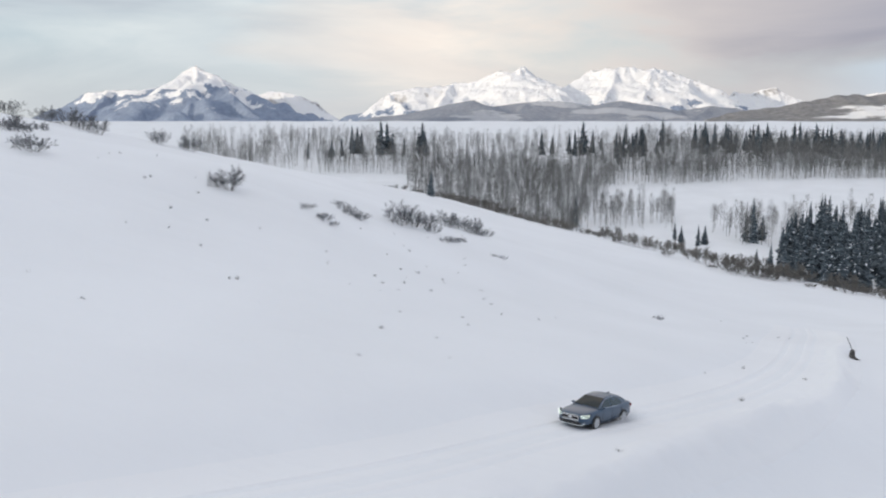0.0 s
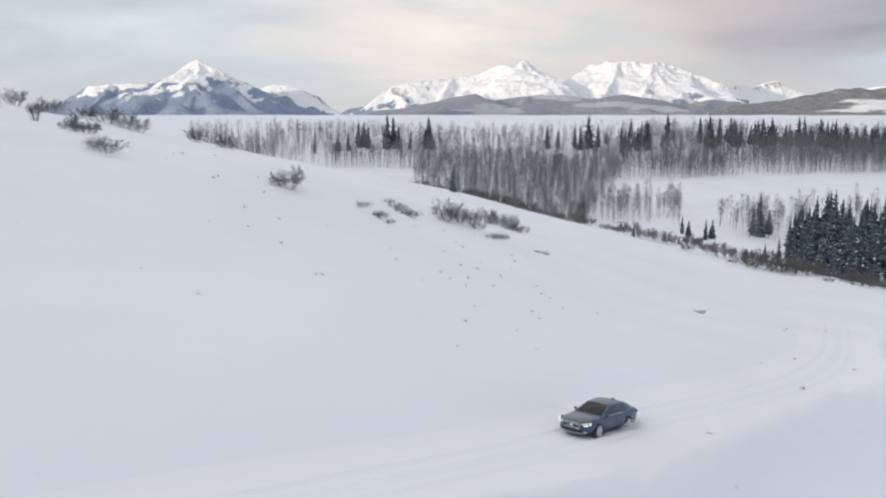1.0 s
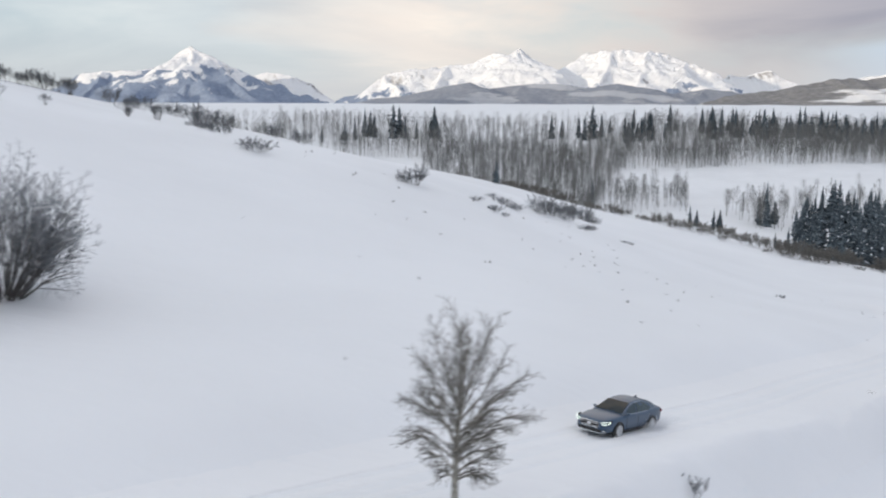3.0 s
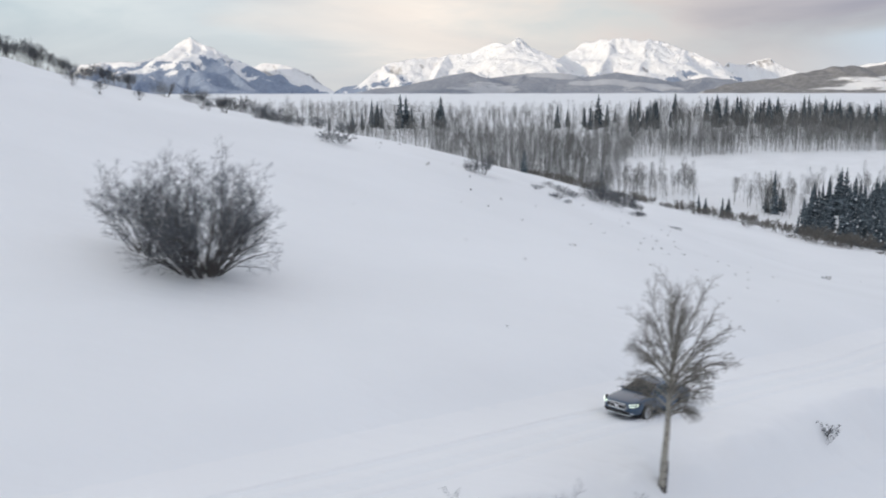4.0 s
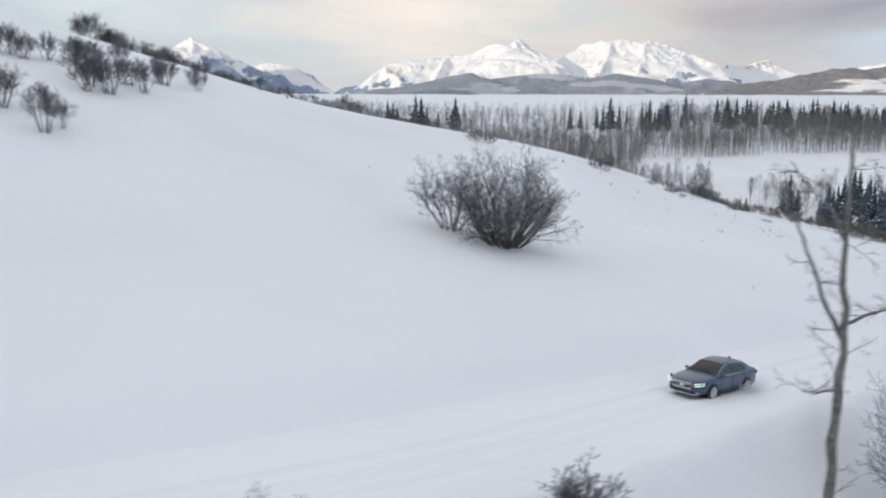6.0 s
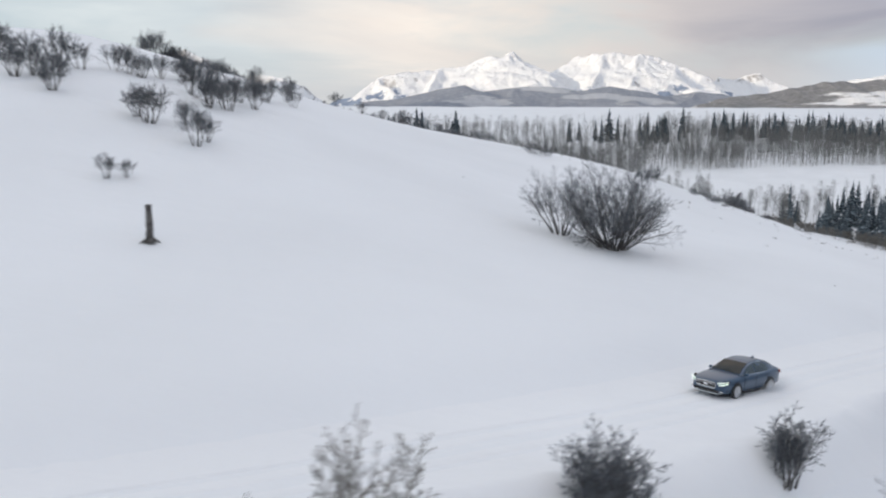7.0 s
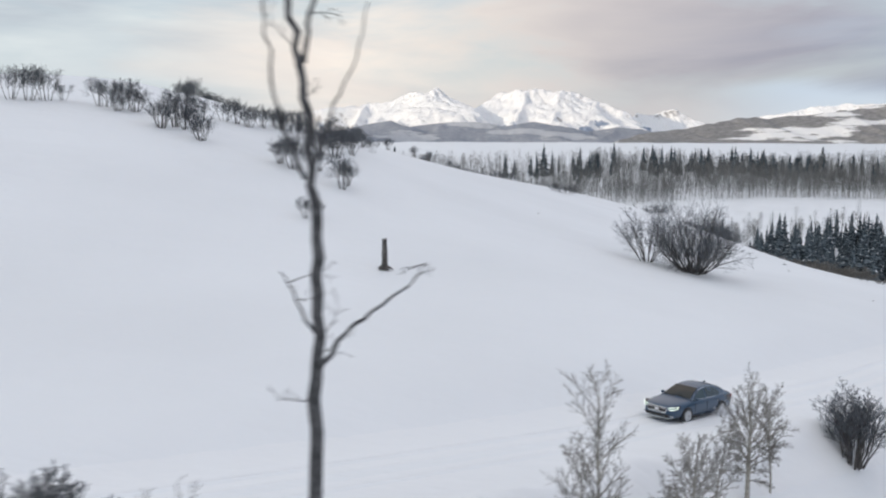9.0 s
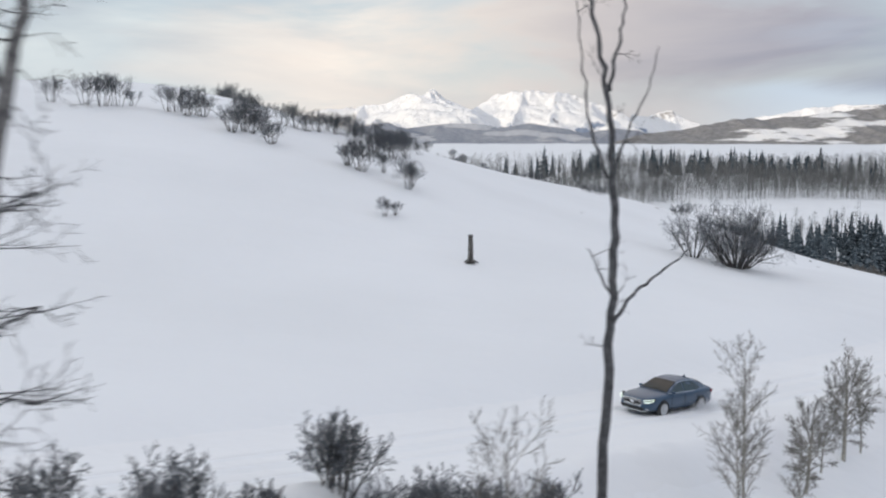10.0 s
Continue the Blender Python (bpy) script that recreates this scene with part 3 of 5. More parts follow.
def round_aspen(name, label, x, y, height, clear, seed, mats=(PALE_BARK, PALE_BARK, TWIG), width=0.30, group="", least=0.006, limbs=34, boughs=11):
    """A leafless aspen: a clear pale trunk, then limbs that fan out to a round head of fine twigs."""
    rng = random.Random(seed)
    ob = thing(name, label, "tree", x, y, group, 0.15)
    out = []
    lean = Vector((0.04 + rng.gauss(0, 0.02), rng.gauss(0, 0.02), 1)).normalized()
    plan = [(0, 0, 0, 0, 0.035, 0.02), (0, 0, 0, 0, 0, 0), (6, 33, 0.55, 0.12, 0.10, 0.02), (3, 34, 0.5, 0.2, 0.13, 0.02), (0, 0, 0, 0, 0.15, 0.0)]
    grow(out, rng, Vector((0, 0, 0)), lean, height * 0.84, height * 0.018, 0, plan)
    stem = out[0][1]
    mid = lean * height * (0.48 + 0.5 * clear)
    for k in range(limbs):
        # the limb's end lies on a rounded, uneven head
        up = -1.05 + 2.0 * (k + 0.5) / limbs
        a = 2.4 * k + rng.gauss(0, 0.25)
        flat = math.sqrt(max(0.16, 1 - min(1, up * up))) * (0.9 if up > 0.25 else 1.06)
        far = rng.uniform(0.74, 1.04) * 0.86
        end = mid + Vector((math.cos(a) * flat * width * height, math.sin(a) * flat * width * height, up * (1 - clear) * 0.53 * height)) * far
        z = clear * height + max(0.0, end.z - clear * height) * 0.5
        f = min(0.97, z / (height * 0.84)) * 6
        p = stem[int(f)].lerp(stem[int(f) + 1], f - int(f))
        bow = Vector((0, 0, (0.10 if up < 0 else -0.03) * (end - p).length))
        pts = [p.lerp(end, t) + bow * 4 * t * (1 - t) + Vector((rng.gauss(0, 0.03), rng.gauss(0, 0.03), rng.gauss(0, 0.02))) * (0 < t < 1) for t in (0, 0.25, 0.5, 0.75, 1)]
        r0 = height * 0.0045 * (1.2 - 0.4 * k / limbs)
        out.append((1, pts, [r0 * (1 - 0.75 * i / 4) for i in range(5)]))
        span = (end - p).length
        for b in range(boughs):
            t = (0.2 + 0.8 * (b + rng.random()) / boughs) * 3.999
            q = pts[int(t)].lerp(pts[int(t) + 1], t - int(t))
            d = (pts[int(t) + 1] - pts[int(t)]).normalized() + (q - mid).normalized() * 0.35 + Vector((rng.gauss(0, 0.42), rng.gauss(0, 0.42), rng.gauss(0, 0.30)))
            grow(out, rng, q, d.normalized(), (0.16 * span + 0.045 * height) * rng.uniform(0.7, 1.2), r0 * 0.42, 2, plan)
    limbs_to_parts(ob, out, ("trunk", "limb_frame", "crown"), mats, ({0: 9}, {1: 6}, {2: 4, 3: 3, 4: 3}), least)
    return ob


def slim_aspen(name, label, x, y, height, seed, clear=0.25, mats=(PALE_BARK, PALE_BARK, TWIG), group="", kids=18, least=0.006):
    rng = random.Random(seed)
    ob = thing(name, label, "tree", x, y, group, 0.15)
    out = []
    plan = [(kids, 38, 0.30, clear, 0.03, 0.03), (8, 36, 0.42, 0.15, 0.10, 0.07), (5, 34, 0.5, 0.15, 0.12, 0.05), (0, 0, 0, 0, 0.14, 0.03)]
    grow(out, rng, Vector((0, 0, 0)), Vector((rng.gauss(0, 0.03), rng.gauss(0, 0.03), 1)).normalized(), height, height * 0.012, 0, plan)
    return limbs_to_parts(ob, out, ("trunk", "limb_frame", "crown"), mats, ({0: 7}, {1: 5}, {2: 3, 3: 3}), least)


def shrub(name, label, category, x, y, height, seed, stems=12, splay=0.55, mat=(DARK_BARK, BRUSH), group="", spread_r=0.35, kids=7, least=0.007, sink=0.12, lean=0.0, fine=True, stout=0.013, first=0.28, shorten=0.0):
    """Many crooked stems from one foot, each with side twigs, making a rounded uneven head."""
    rng = random.Random(seed)
    ob = thing(name, label, category, x, y, group, sink)
    out = []
    plan = [(kids, 34, 0.45, first, 0.10, 0.05), (6, 36, 0.48, 0.15, 0.13, 0.04), (4, 36, 0.5, 0.2, 0.15, 0.02), (0, 0, 0, 0, 0.15, 0.0)]
    if not fine:
        plan = [(kids, 34, 0.5, first, 0.10, 0.05), (8, 40, 0.55, 0.12, 0.13, 0.03), (0, 0, 0, 0, 0.15, 0.0)]
    for k in range(stems):
        a = 2.4 * k + rng.gauss(0, 0.3)
        r = spread_r * height * math.sqrt((k + 0.5) / stems) * 0.8
        tilt = splay * (0.25 + 0.9 * (k + 0.5) / stems)
        d = Vector((math.cos(a) * tilt + lean, math.sin(a) * tilt, 1)).normalized()
        grow(out, rng, Vector((math.cos(a) * r, math.sin(a) * r, 0)), d, height * rng.uniform(0.72, 1.0) * (1 - shorten * (k + 0.5) / stems), height * stout, 0, plan)
    return limbs_to_parts(ob, out, ("framework", "crown"), mat, ({0: 5, 1: 4} if fine else {0: 4, 1: 3}, {2: 3, 3: 3}), least)


def repeat(ob, places, rng, **tags):
    """Copies of a thing at (x, y, size) places on the snow."""
    for x, y, size in places:
        m = pose(x, y, float(ground_z(x, y)) - 0.12 * size, 0, 0, rng.uniform(0, 360)) @ Matrix.Diagonal((size, size, size * rng.uniform(0.85, 1.1), 1))
        c = copy_thing(ob, m)
        c.matrix_world = m
        tagged(c, **tags)


# the round-headed aspen by the road
round_aspen("aspen_tree", "leafless aspen with pale trunk and round head beside the road", -18.7, 14.2, 9.1, 0.34, 14, width=0.235, least=0.0045)
foot = bpy.data.objects["aspen_tree"]
ring_v, ring_f = [], []
tube(ring_v, ring_f, [Vector((0.0, 0, 0)), Vector((0.02, 0, 0.45)), Vector((0.05, 0, 0.95)), Vector((0.075, 0, 1.35))], [0.19, 0.172, 0.164, 0.155], 10)
mesh_object("rough_bark", ring_v, ring_f, DARK_BARK, foot, "blackened rough bark at the trunk's foot")


def dead_tree(name, label, x, y, limbs, seed, mats, stubs, rise=(-0.1, 0.6), reach=(0.35, 0.95)):
    """A half-dead slim tree: its trunk and main limbs by their bends, with short bare stubs and wisps of twig."""
    rng = random.Random(seed)
    ob = thing(name, label, "tree", x, y, "", 0.2)
    base = float(ground_z(x, y)) - 0.2
    tv, tf, lv, lf, wv, wf = [], [], [], [], [], []
    for i, (pts, r0, r1) in enumerate(limbs):
        pts = [Vector((px - x, py - y, pz - base)) for px, py, pz in pts]
        if i == 0:
            pts[0].z = min(pts[0].z, 0.0)
        fine = []
        for a, b in zip(pts, pts[1:]):
            fine += [a.lerp(b, k / 5) for k in range(5)]
        fine.append(pts[-1])
        wob = 0.03 if i == 0 else 0.025
        fine = [p + Vector((rng.gauss(0, wob), rng.gauss(0, wob), 0)) if 0 < j < len(fine) - 1 else p for j, p in enumerate(fine)]
        n = len(fine) - 1
        radii = [(r0 + (r1 - r0) * j / n) * rng.uniform(0.9, 1.12) for j in range(n + 1)]
        tube(*((tv, tf) if i == 0 else (lv, lf)), fine, radii, 8 if i == 0 else 5)
        for k in range(stubs[min(i, len(stubs) - 1)]):
            j = rng.randrange(max(1, int(n * 0.25)), n + 1)
            a = rng.uniform(0, 6.28)
            d = Vector((math.cos(a), math.sin(a) * 0.6, rng.uniform(*rise))).normalized()
            out = []
            plan = [(4, 40, 0.5, 0.2, 0.12, 0.03), (3, 40, 0.5, 0.2, 0.14, 0.03), (0, 0, 0, 0, 0.1, 0.0)]
            grow(out, rng, fine[j], d, rng.uniform(*reach), 0.015, 0, plan)
            for _, q, r in out:
                tube(wv, wf, q, [max(v, 0.004) for v in r], 3)
    mesh_object("trunk", tv, tf, mats[0], ob)
    tagged(mesh_object("limb_frame", lv, lf, mats[1], ob), kind="stuff")
    mesh_object("crown", wv, wf, mats[2], ob)
    return ob


dead_tree("half_dead_aspen", "slim half-dead aspen with bare side limbs and broken stubs", -36.8, -13.8, [
    ([(-36.53, -13.8, 7.6), (-36.58, -13.8, 13), (-36.63, -13.8, 16), (-36.58, -13.8, 18.6), (-36.68, -13.8, 21), (-36.63, -13.8, 22.9)], 0.17, 0.03),
    ([(-36.60, -13.8, 18.4), (-37.08, -13.75, 19.4), (-37.53, -13.7, 20.6), (-37.73, -13.7, 21.2)], 0.06, 0.02),
    ([(-36.63, -13.8, 18.7), (-36.08, -13.9, 19.0), (-35.63, -14.0, 19.15), (-35.23, -14.0, 19.2)], 0.045, 0.012),
    ([(-36.66, -13.8, 20.6), (-37.08, -13.8, 21.3), (-37.68, -13.8, 21.9), (-37.98, -13.8, 22.3)], 0.045, 0.012),
    ([(-36.58, -13.8, 17.3), (-37.08, -13.9, 17.2), (-37.48, -14.0, 17.3)], 0.03, 0.01),
], 5, (GREY_BARK, GREY_BARK, GREY_BARK), (18, 7), rise=(-0.15, 0.35))
dead_tree("slim_dead_tree", "tall slim dead tree with dark bark and a forked top", -72.9, -36.8, [
    ([(-73.2, -36.8, 13.6), (-73.05, -36.8, 18), (-72.95, -36.8, 21), (-72.88, -36.8, 22.9), (-72.95, -36.8, 24.5), (-73.05, -36.8, 26), (-73.25, -36.8, 27.4), (-73.5, -36.8, 28.6), (-73.75, -36.8, 29.6)], 0.145, 0.03),
    ([(-72.9, -36.8, 21.5), (-72.45, -36.8, 22.2), (-71.9, -36.75, 22.6), (-71.3, -36.7, 23.0), (-71.0, -36.7, 23.4)], 0.05, 0.012),
    ([(-72.95, -36.8, 22.2), (-73.3, -36.8, 22.8), (-73.55, -36.8, 23.3)], 0.035, 0.01),
    ([(-73.1, -36.8, 26.9), (-72.95, -36.8, 27.7), (-72.8, -36.75, 28.4), (-72.75, -36.7, 29.3)], 0.05, 0.02),
    ([(-73.1, -36.8, 24.9), (-73.6, -36.8, 26.3), (-73.75, -36.8, 27.6), (-73.9, -36.8, 28.9)], 0.04, 0.012),
    ([(-72.98, -36.8, 25.0), (-72.6, -36.9, 26.2), (-72.2, -36.9, 27.0), (-72.0, -36.9, 27.9)], 0.03, 0.01),
], 8, (WET_BARK, WET_BARK, WET_BARK), (6, 2))
dead_tree("leaning_aspen", "leaning bare aspen with dark level branches", -84.4, -44.8, [
    ([(-84.75, -44.80, 12.8), (-84.45, -44.80, 17), (-84.20, -44.90, 21), (-84.05, -44.90, 24.4), (-83.55, -44.90, 26.8), (-83.15, -44.90, 28.5), (-82.95, -44.90, 30.0)], 0.20, 0.05),
    ([(-84.15, -44.90, 23.2), (-83.65, -45.00, 23.4), (-83.25, -45.10, 23.6)], 0.035, 0.01),
    ([(-84.05, -44.90, 24.6), (-83.65, -44.80, 25.0), (-83.35, -44.70, 25.1)], 0.03, 0.01),
    ([(-84.25, -44.90, 22.0), (-83.75, -44.90, 22.3), (-83.35, -44.90, 22.2)], 0.03, 0.01),
    ([(-84.35, -44.90, 20.2), (-83.75, -45.10, 20.0), (-83.25, -45.20, 20.3)], 0.03, 0.01),
    ([(-83.65, -44.90, 26.4), (-83.95, -44.90, 27.6), (-84.05, -44.90, 28.8)], 0.04, 0.015),
], 21, (GREY_BARK, WET_BARK, WET_BARK), (80, 8), rise=(-0.3, 0.2), reach=(0.5, 1.3))

# young aspens along the lower verge
YOUNG = "young aspens below the road"
round_aspen("young_aspen", "young leafless aspen with a rounded twiggy head below the road", -56.9, -19.0, 5.6, 0.16, 31, group=YOUNG, width=0.24, limbs=26, boughs=7)
slim_aspen("slim_aspen", "slim leafless aspen with upright twigs below the road", -64.9, -26.6, 6.2, 32, group=YOUNG, kids=24)
slim_aspen("slim_aspen", "slim leafless aspen with upright twigs below the road", -65.5, -27.6, 4.6, 33, group=YOUNG, kids=22)
round_aspen("young_aspen", "young leafless aspen with a rounded twiggy head below the road", -60.7, -23.0, 4.6, 0.12, 34, group=YOUNG, width=0.26, limbs=24, boughs=7)
slim_aspen("slim_aspen", "slim leafless aspen with upright twigs below the road", -58.9, -20.8, 3.8, 35, group=YOUNG, kids=22)
slim_aspen("slim_aspen", "slim leafless aspen with upright twigs below the road", -55.4, -17.8, 4.0, 36, group=YOUNG, kids=22)
slim_aspen("slim_aspen", "slim leafless aspen with upright twigs below the road", -75.2, -38.8, 7.2, 37, group=YOUNG, kids=24)
slim_aspen("slim_aspen", "slim leafless aspen with upright twigs below the road", -76.6, -40.4, 5.6, 38, group=YOUNG, kids=20)
slim_aspen("slim_aspen", "slim leafless aspen with upright twigs below the road", -62.6, -26.2, 3.4, 39, group=YOUNG, kids=20)

# brush near the road
ROADBRUSH = "brush below the road"
shrub("brush_clump", "dark leafless brush clump on the bank below the road", "shrub", -49.3, -13.3, 3.2, 41, stems=34, splay=0.24, group=ROADBRUSH, spread_r=0.16)
shrub("brush_clump", "dark leafless brush clump on the bank below the road", "shrub", -41.2, -6.9, 2.5, 42, stems=20, splay=0.24, group=ROADBRUSH, spread_r=0.18)
shrub("brush_clump", "grey leafless brush clump below the aspen", "shrub", -25.0, 1.8, 6.2, 43, stems=32, splay=0.34, group=ROADBRUSH, spread_r=0.2)
shrub("brush_clump", "grey leafless brush clump below the aspen", "shrub", -22.8, 1.2, 5.5, 44, stems=32, splay=0.38, group=ROADBRUSH, spread_r=0.25)
shrub("brush_clump", "grey leafless brush clump below the aspen", "shrub", -24.2, -0.6, 6.6, 45, stems=32, splay=0.3, group=ROADBRUSH, spread_r=0.2)
shrub("brush_clump", "dark leafless brush clump beside the road", "shrub", -79.3, -31.5, 2.25, 46, stems=24, splay=0.34, group=ROADBRUSH, spread_r=0.22)
shrub("brush_clump", "dark leafless brush clump beside the road", "shrub", -77.3, -33.5, 2.2, 47, stems=20, splay=0.36, group=ROADBRUSH, spread_r=0.22)
shrub("brush_clump", "dark leafless brush clump beside the road", "shrub", -83.6, -34.8, 2.3, 48, stems=24, splay=0.36, group=ROADBRUSH, spread_r=0.24)
shrub("brush_clump", "dark leafless brush clump beside the road", "shrub", -85.6, -36.5, 2.1, 49, stems=22, splay=0.36, group=ROADBRUSH, spread_r=0.24)
for bx, by, bh, seed in ((-76.6, -31.2, 1.7, 52), (-75.0, -30.6, 1.5, 53), (-73.0, -30.2, 1.8, 54), (-81.4, -33.4, 1.5, 55), (-78.2, -32.6, 1.7, 56), (-86.6, -34.6, 1.6, 57)):
    shrub("brush_clump", "dark leafless brush clump beside the road", "shrub", bx, by, bh, seed, stems=14, splay=0.36, group=ROADBRUSH, spread_r=0.24)
shrub("brush_clump", "grey leafless brush clump beside the road", "shrub", -40.3, -16.0, 7.2, 50, stems=9, splay=0.22, group=ROADBRUSH, spread_r=0.12)
shrub("snowy_weed", "small snow-flecked weed clump on the verge", "shrub", -8.2, 24.2, 1.0, 51, stems=8, splay=0.5, group="", kids=4)

# the great brush clump on the slope: a dense one and a lighter one behind it
shrub("scrub_oak", "large dense leafless scrub oak on the open slope", "shrub", -40.3, 31.4, 6.9, 61, stems=64, splay=1.25, spread_r=0.2, kids=8, group="scrub oaks on the slope", lean=0.04, shorten=0.38, stout=0.0085, first=0.22, least=0.006)
shrub("scrub_oak", "leafless scrub oak with several stems on the open slope", "shrub", -44.0, 33.7, 4.9, 62, stems=15, splay=0.7, spread_r=0.16, kids=8, group="scrub oaks on the slope", lean=-0.06, stout=0.010, first=0.3, least=0.006)

# scrub oaks scattered along the upper slope
rng_s = random.Random(70)
OAKS = "scrub oaks along the crest"
oak_a = shrub("scrub_oak", "leafless scrub oak on the upper slope", "shrub", -76.9, 37.4, 3.0, 71, stems=14, splay=0.5, group=OAKS, least=0.012, fine=False, kids=6, spread_r=0.2, stout=0.012, first=0.35)
oak_b = shrub("scrub_oak", "leafless scrub oak on the upper slope", "shrub", -72.5, 34.0, 2.9, 72, stems=9, splay=0.45, group=OAKS, least=0.012, fine=False, kids=7, spread_r=0.15, stout=0.013, first=0.4)
oak_c = shrub("scrub_oak", "small leafless scrub tree on the upper slope", "shrub", -106.3, 50.9, 3.2, 73, stems=6, splay=0.32, group=OAKS, least=0.012, fine=False, kids=10, spread_r=0.25, stout=0.013, first=0.38)
repeat(oak_a, [(-90.0, 43.6, 0.95), (-85.9, 40.9, 0.85), (-94.1, 52.0, 0.9), (-78.2, 38.6, 0.75), (-82.8, 56.4, 0.8), (-75.2, 51.6, 0.9), (-73.4, 56.2, 0.95), (-76.6, 57.5, 0.85), (-71.5, 61.5, 0.9), (-87.6, 47.5, 0.7), (-95.6, 50.4, 0.7), (-79.0, 62.0, 0.8)], rng_s)
repeat(oak_b, [(-89.0, 45.2, 1.1), (-89.1, 51.7, 1.15), (-74.6, 39.6, 0.6), (-84.2, 57.0, 0.9), (-79.6, 60.6, 0.9), (-77.4, 54.0, 0.8), (-70.0, 67.7, 0.7), (-75.4, 21.4, 0.5), (-74.4, 22.4, 0.42), (-72.0, 36.0, 0.6), (-81.6, 59.0, 0.85), (-88.0, 44.6, 0.8)], rng_s)
repeat(oak_c, [(-104.7, 51.0, 1.0), (-103.3, 52.2, 1.05), (-102.0, 53.6, 0.6), (-110.2, 51.6, 0.9), (-97.8, 52.6, 0.95), (-97.0, 53.4, 0.9), (-95.2, 52.4, 0.9), (-85.4, 57.3, 0.95), (-87.5, 53.0, 0.9), (-72.2, 63.5, 0.8), (-68.8, 64.5, 0.6)], rng_s)
# a taller clump below the crest
repeat(oak_b, [(-74.6, 49.0, 0.95), (-71.4, 54.4, 0.9)], rng_s)
repeat(oak_a, [(-73.2, 50.2, 0.95)], rng_s)
# a loose hedge of scrub along the skyline
for k in range(26):
    f = k / 25
    hx, hy = -99 + 21 * f + rng_s.gauss(0, 0.7), 119 + 28 * f ** 1.3 + rng_s.gauss(0, 1.0)
    repeat((oak_a, oak_b, oak_c)[k % 3], [(hx, hy, rng_s.uniform(0.75, 1.25) * (1.2 - 0.5 * f))], rng_s)
for hx, hy, hs in [(-80.5, 63.5, 0.8), (-77.5, 67.5, 0.8), (-74, 70, 0.8), (-70.5, 74, 0.7), (-66, 84, 0.6), (-62.5, 81.8, 0.45), (-60, 87.4, 0.4), (-57.7, 120, 0.8), (-55.3, 99.8, 0.35), (-58, 108, 0.8), (-52, 118, 0.6)]:
    repeat((oak_b, oak_a)[int(hx) % 2], [(hx, hy, hs)], rng_s)

# low brush on the shoulder of the hill
LOW = "low brush on the hill's shoulder"
low_a = shrub("low_brush", "low dark brush poking out of the snow", "shrub", -38.2, 90.1, 1.5, 81, stems=13, splay=1.2, group=LOW, least=0.013, fine=False, kids=5, spread_r=0.7, first=0.15)
low_b = shrub("low_brush", "dense dark brush clump standing out of the snow", "shrub", -21.6, 96.8, 2.3, 82, stems=13, splay=0.9, group=LOW, least=0.013, fine=False, kids=6, spread_r=0.4, first=0.15)
rng_l = random.Random(83)
repeat(low_a, [(-39.8, 91.6, 0.7), (-45.1, 103.7, 0.9), (-46.8, 104.5, 0.8), (-51.1, 113.9, 0.8), (-49.2, 112.0, 0.7), (-53.0, 127.2, 0.9), (-22.9, 97.6, 0.6), (-1.3, 114.4, 0.75), (5.8, 136.6, 0.9), (4.4, 131.0, 0.8), (-11.9, 109.6, 0.45), (-11.1, 107.8, 0.5), (-10.3, 106.2, 0.6), (-9.6, 105.6, 0.5), (-9.0, 105.1, 0.6), (-12.4, 98.4, 0.4), (-12.0, 97.4, 0.5), (-11.0, 96.1, 0.35), (-14.2, 100.6, 0.5), (0.4, 110.5, 0.5), (1.3, 112.2, 0.45), (2.1, 114.5, 0.5), (7.1, 113.2, 0.35), (6.0, 112.4, 0.3), (22.5, 98.5, 0.4)], rng_l)
repeat(low_b, [(-5.0, 112.0, 1.1), (-3.4, 114.4, 1.0), (-2.0, 117.0, 0.7), (0.4, 126.0, 0.9), (2.4, 130.0, 1.0), (4.2, 134.0, 0.9), (-60.5, 163, 1.3), (-57, 160, 1.1), (-65, 168, 1.4), (-50, 170, 1.1), (-68, 166, 1.3), (-45, 172, 1.2), (-72, 160, 1.3), (-76, 156, 1.2)], rng_l)

# brush along the far side of the hill
rng_f = random.Random(90)
far_a = shrub("low_brush", "dense dark brush on the far side of the hill", "shrub", 2.0, 266.0, 2.8, 91, stems=11, splay=0.8, group="brush behind the hill", least=0.03, fine=False, mat=(GREY_BARK, TWIG), kids=6, spread_r=0.7)
far_b = shrub("low_brush", "dense dark brush on the far side of the hill", "shrub", 12.0, 264.0, 2.2, 92, stems=10, splay=1.0, group="brush behind the hill", least=0.03, fine=False, mat=(GREY_BARK, TWIG), kids=6, spread_r=0.9)
for k in range(85):
    a = -0.06 + 0.62 * (k + rng_f.random()) / 85
    fy = float(np.interp(a, [-0.06, 0.05, 0.14, 0.22, 0.30, 0.38, 0.56], [246, 246, 232, 216, 205, 197, 184])) + abs(rng_f.gauss(0, 14))
    repeat((far_a, far_b)[k % 2], [(a * fy, fy, rng_f.uniform(0.4, 1.25))], rng_f)

# small weeds and grass tufts that stand out of the snow
rng_t = random.Random(95)


def tuft_mesh(name, seed, blades=16, tall=0.45):
    rng = random.Random(seed)
    verts, faces = [], []
    for _ in range(blades):
        a, r = rng.uniform(0, 6.28), rng.uniform(0, 0.16)
        p = Vector((math.cos(a) * r, math.sin(a) * r, -0.1))
        d = Vector((rng.gauss(0, 0.35), rng.gauss(0, 0.35), 1)).normalized()
        h = rng.uniform(0.5, 1.0) * tall
        tube(verts, faces, [p, p + d * h * 0.6, p + d * h + Vector((d.x * 0.1, d.y * 0.1, -0.03))], [0.011, 0.008, 0.003], 3)
    return verts, faces


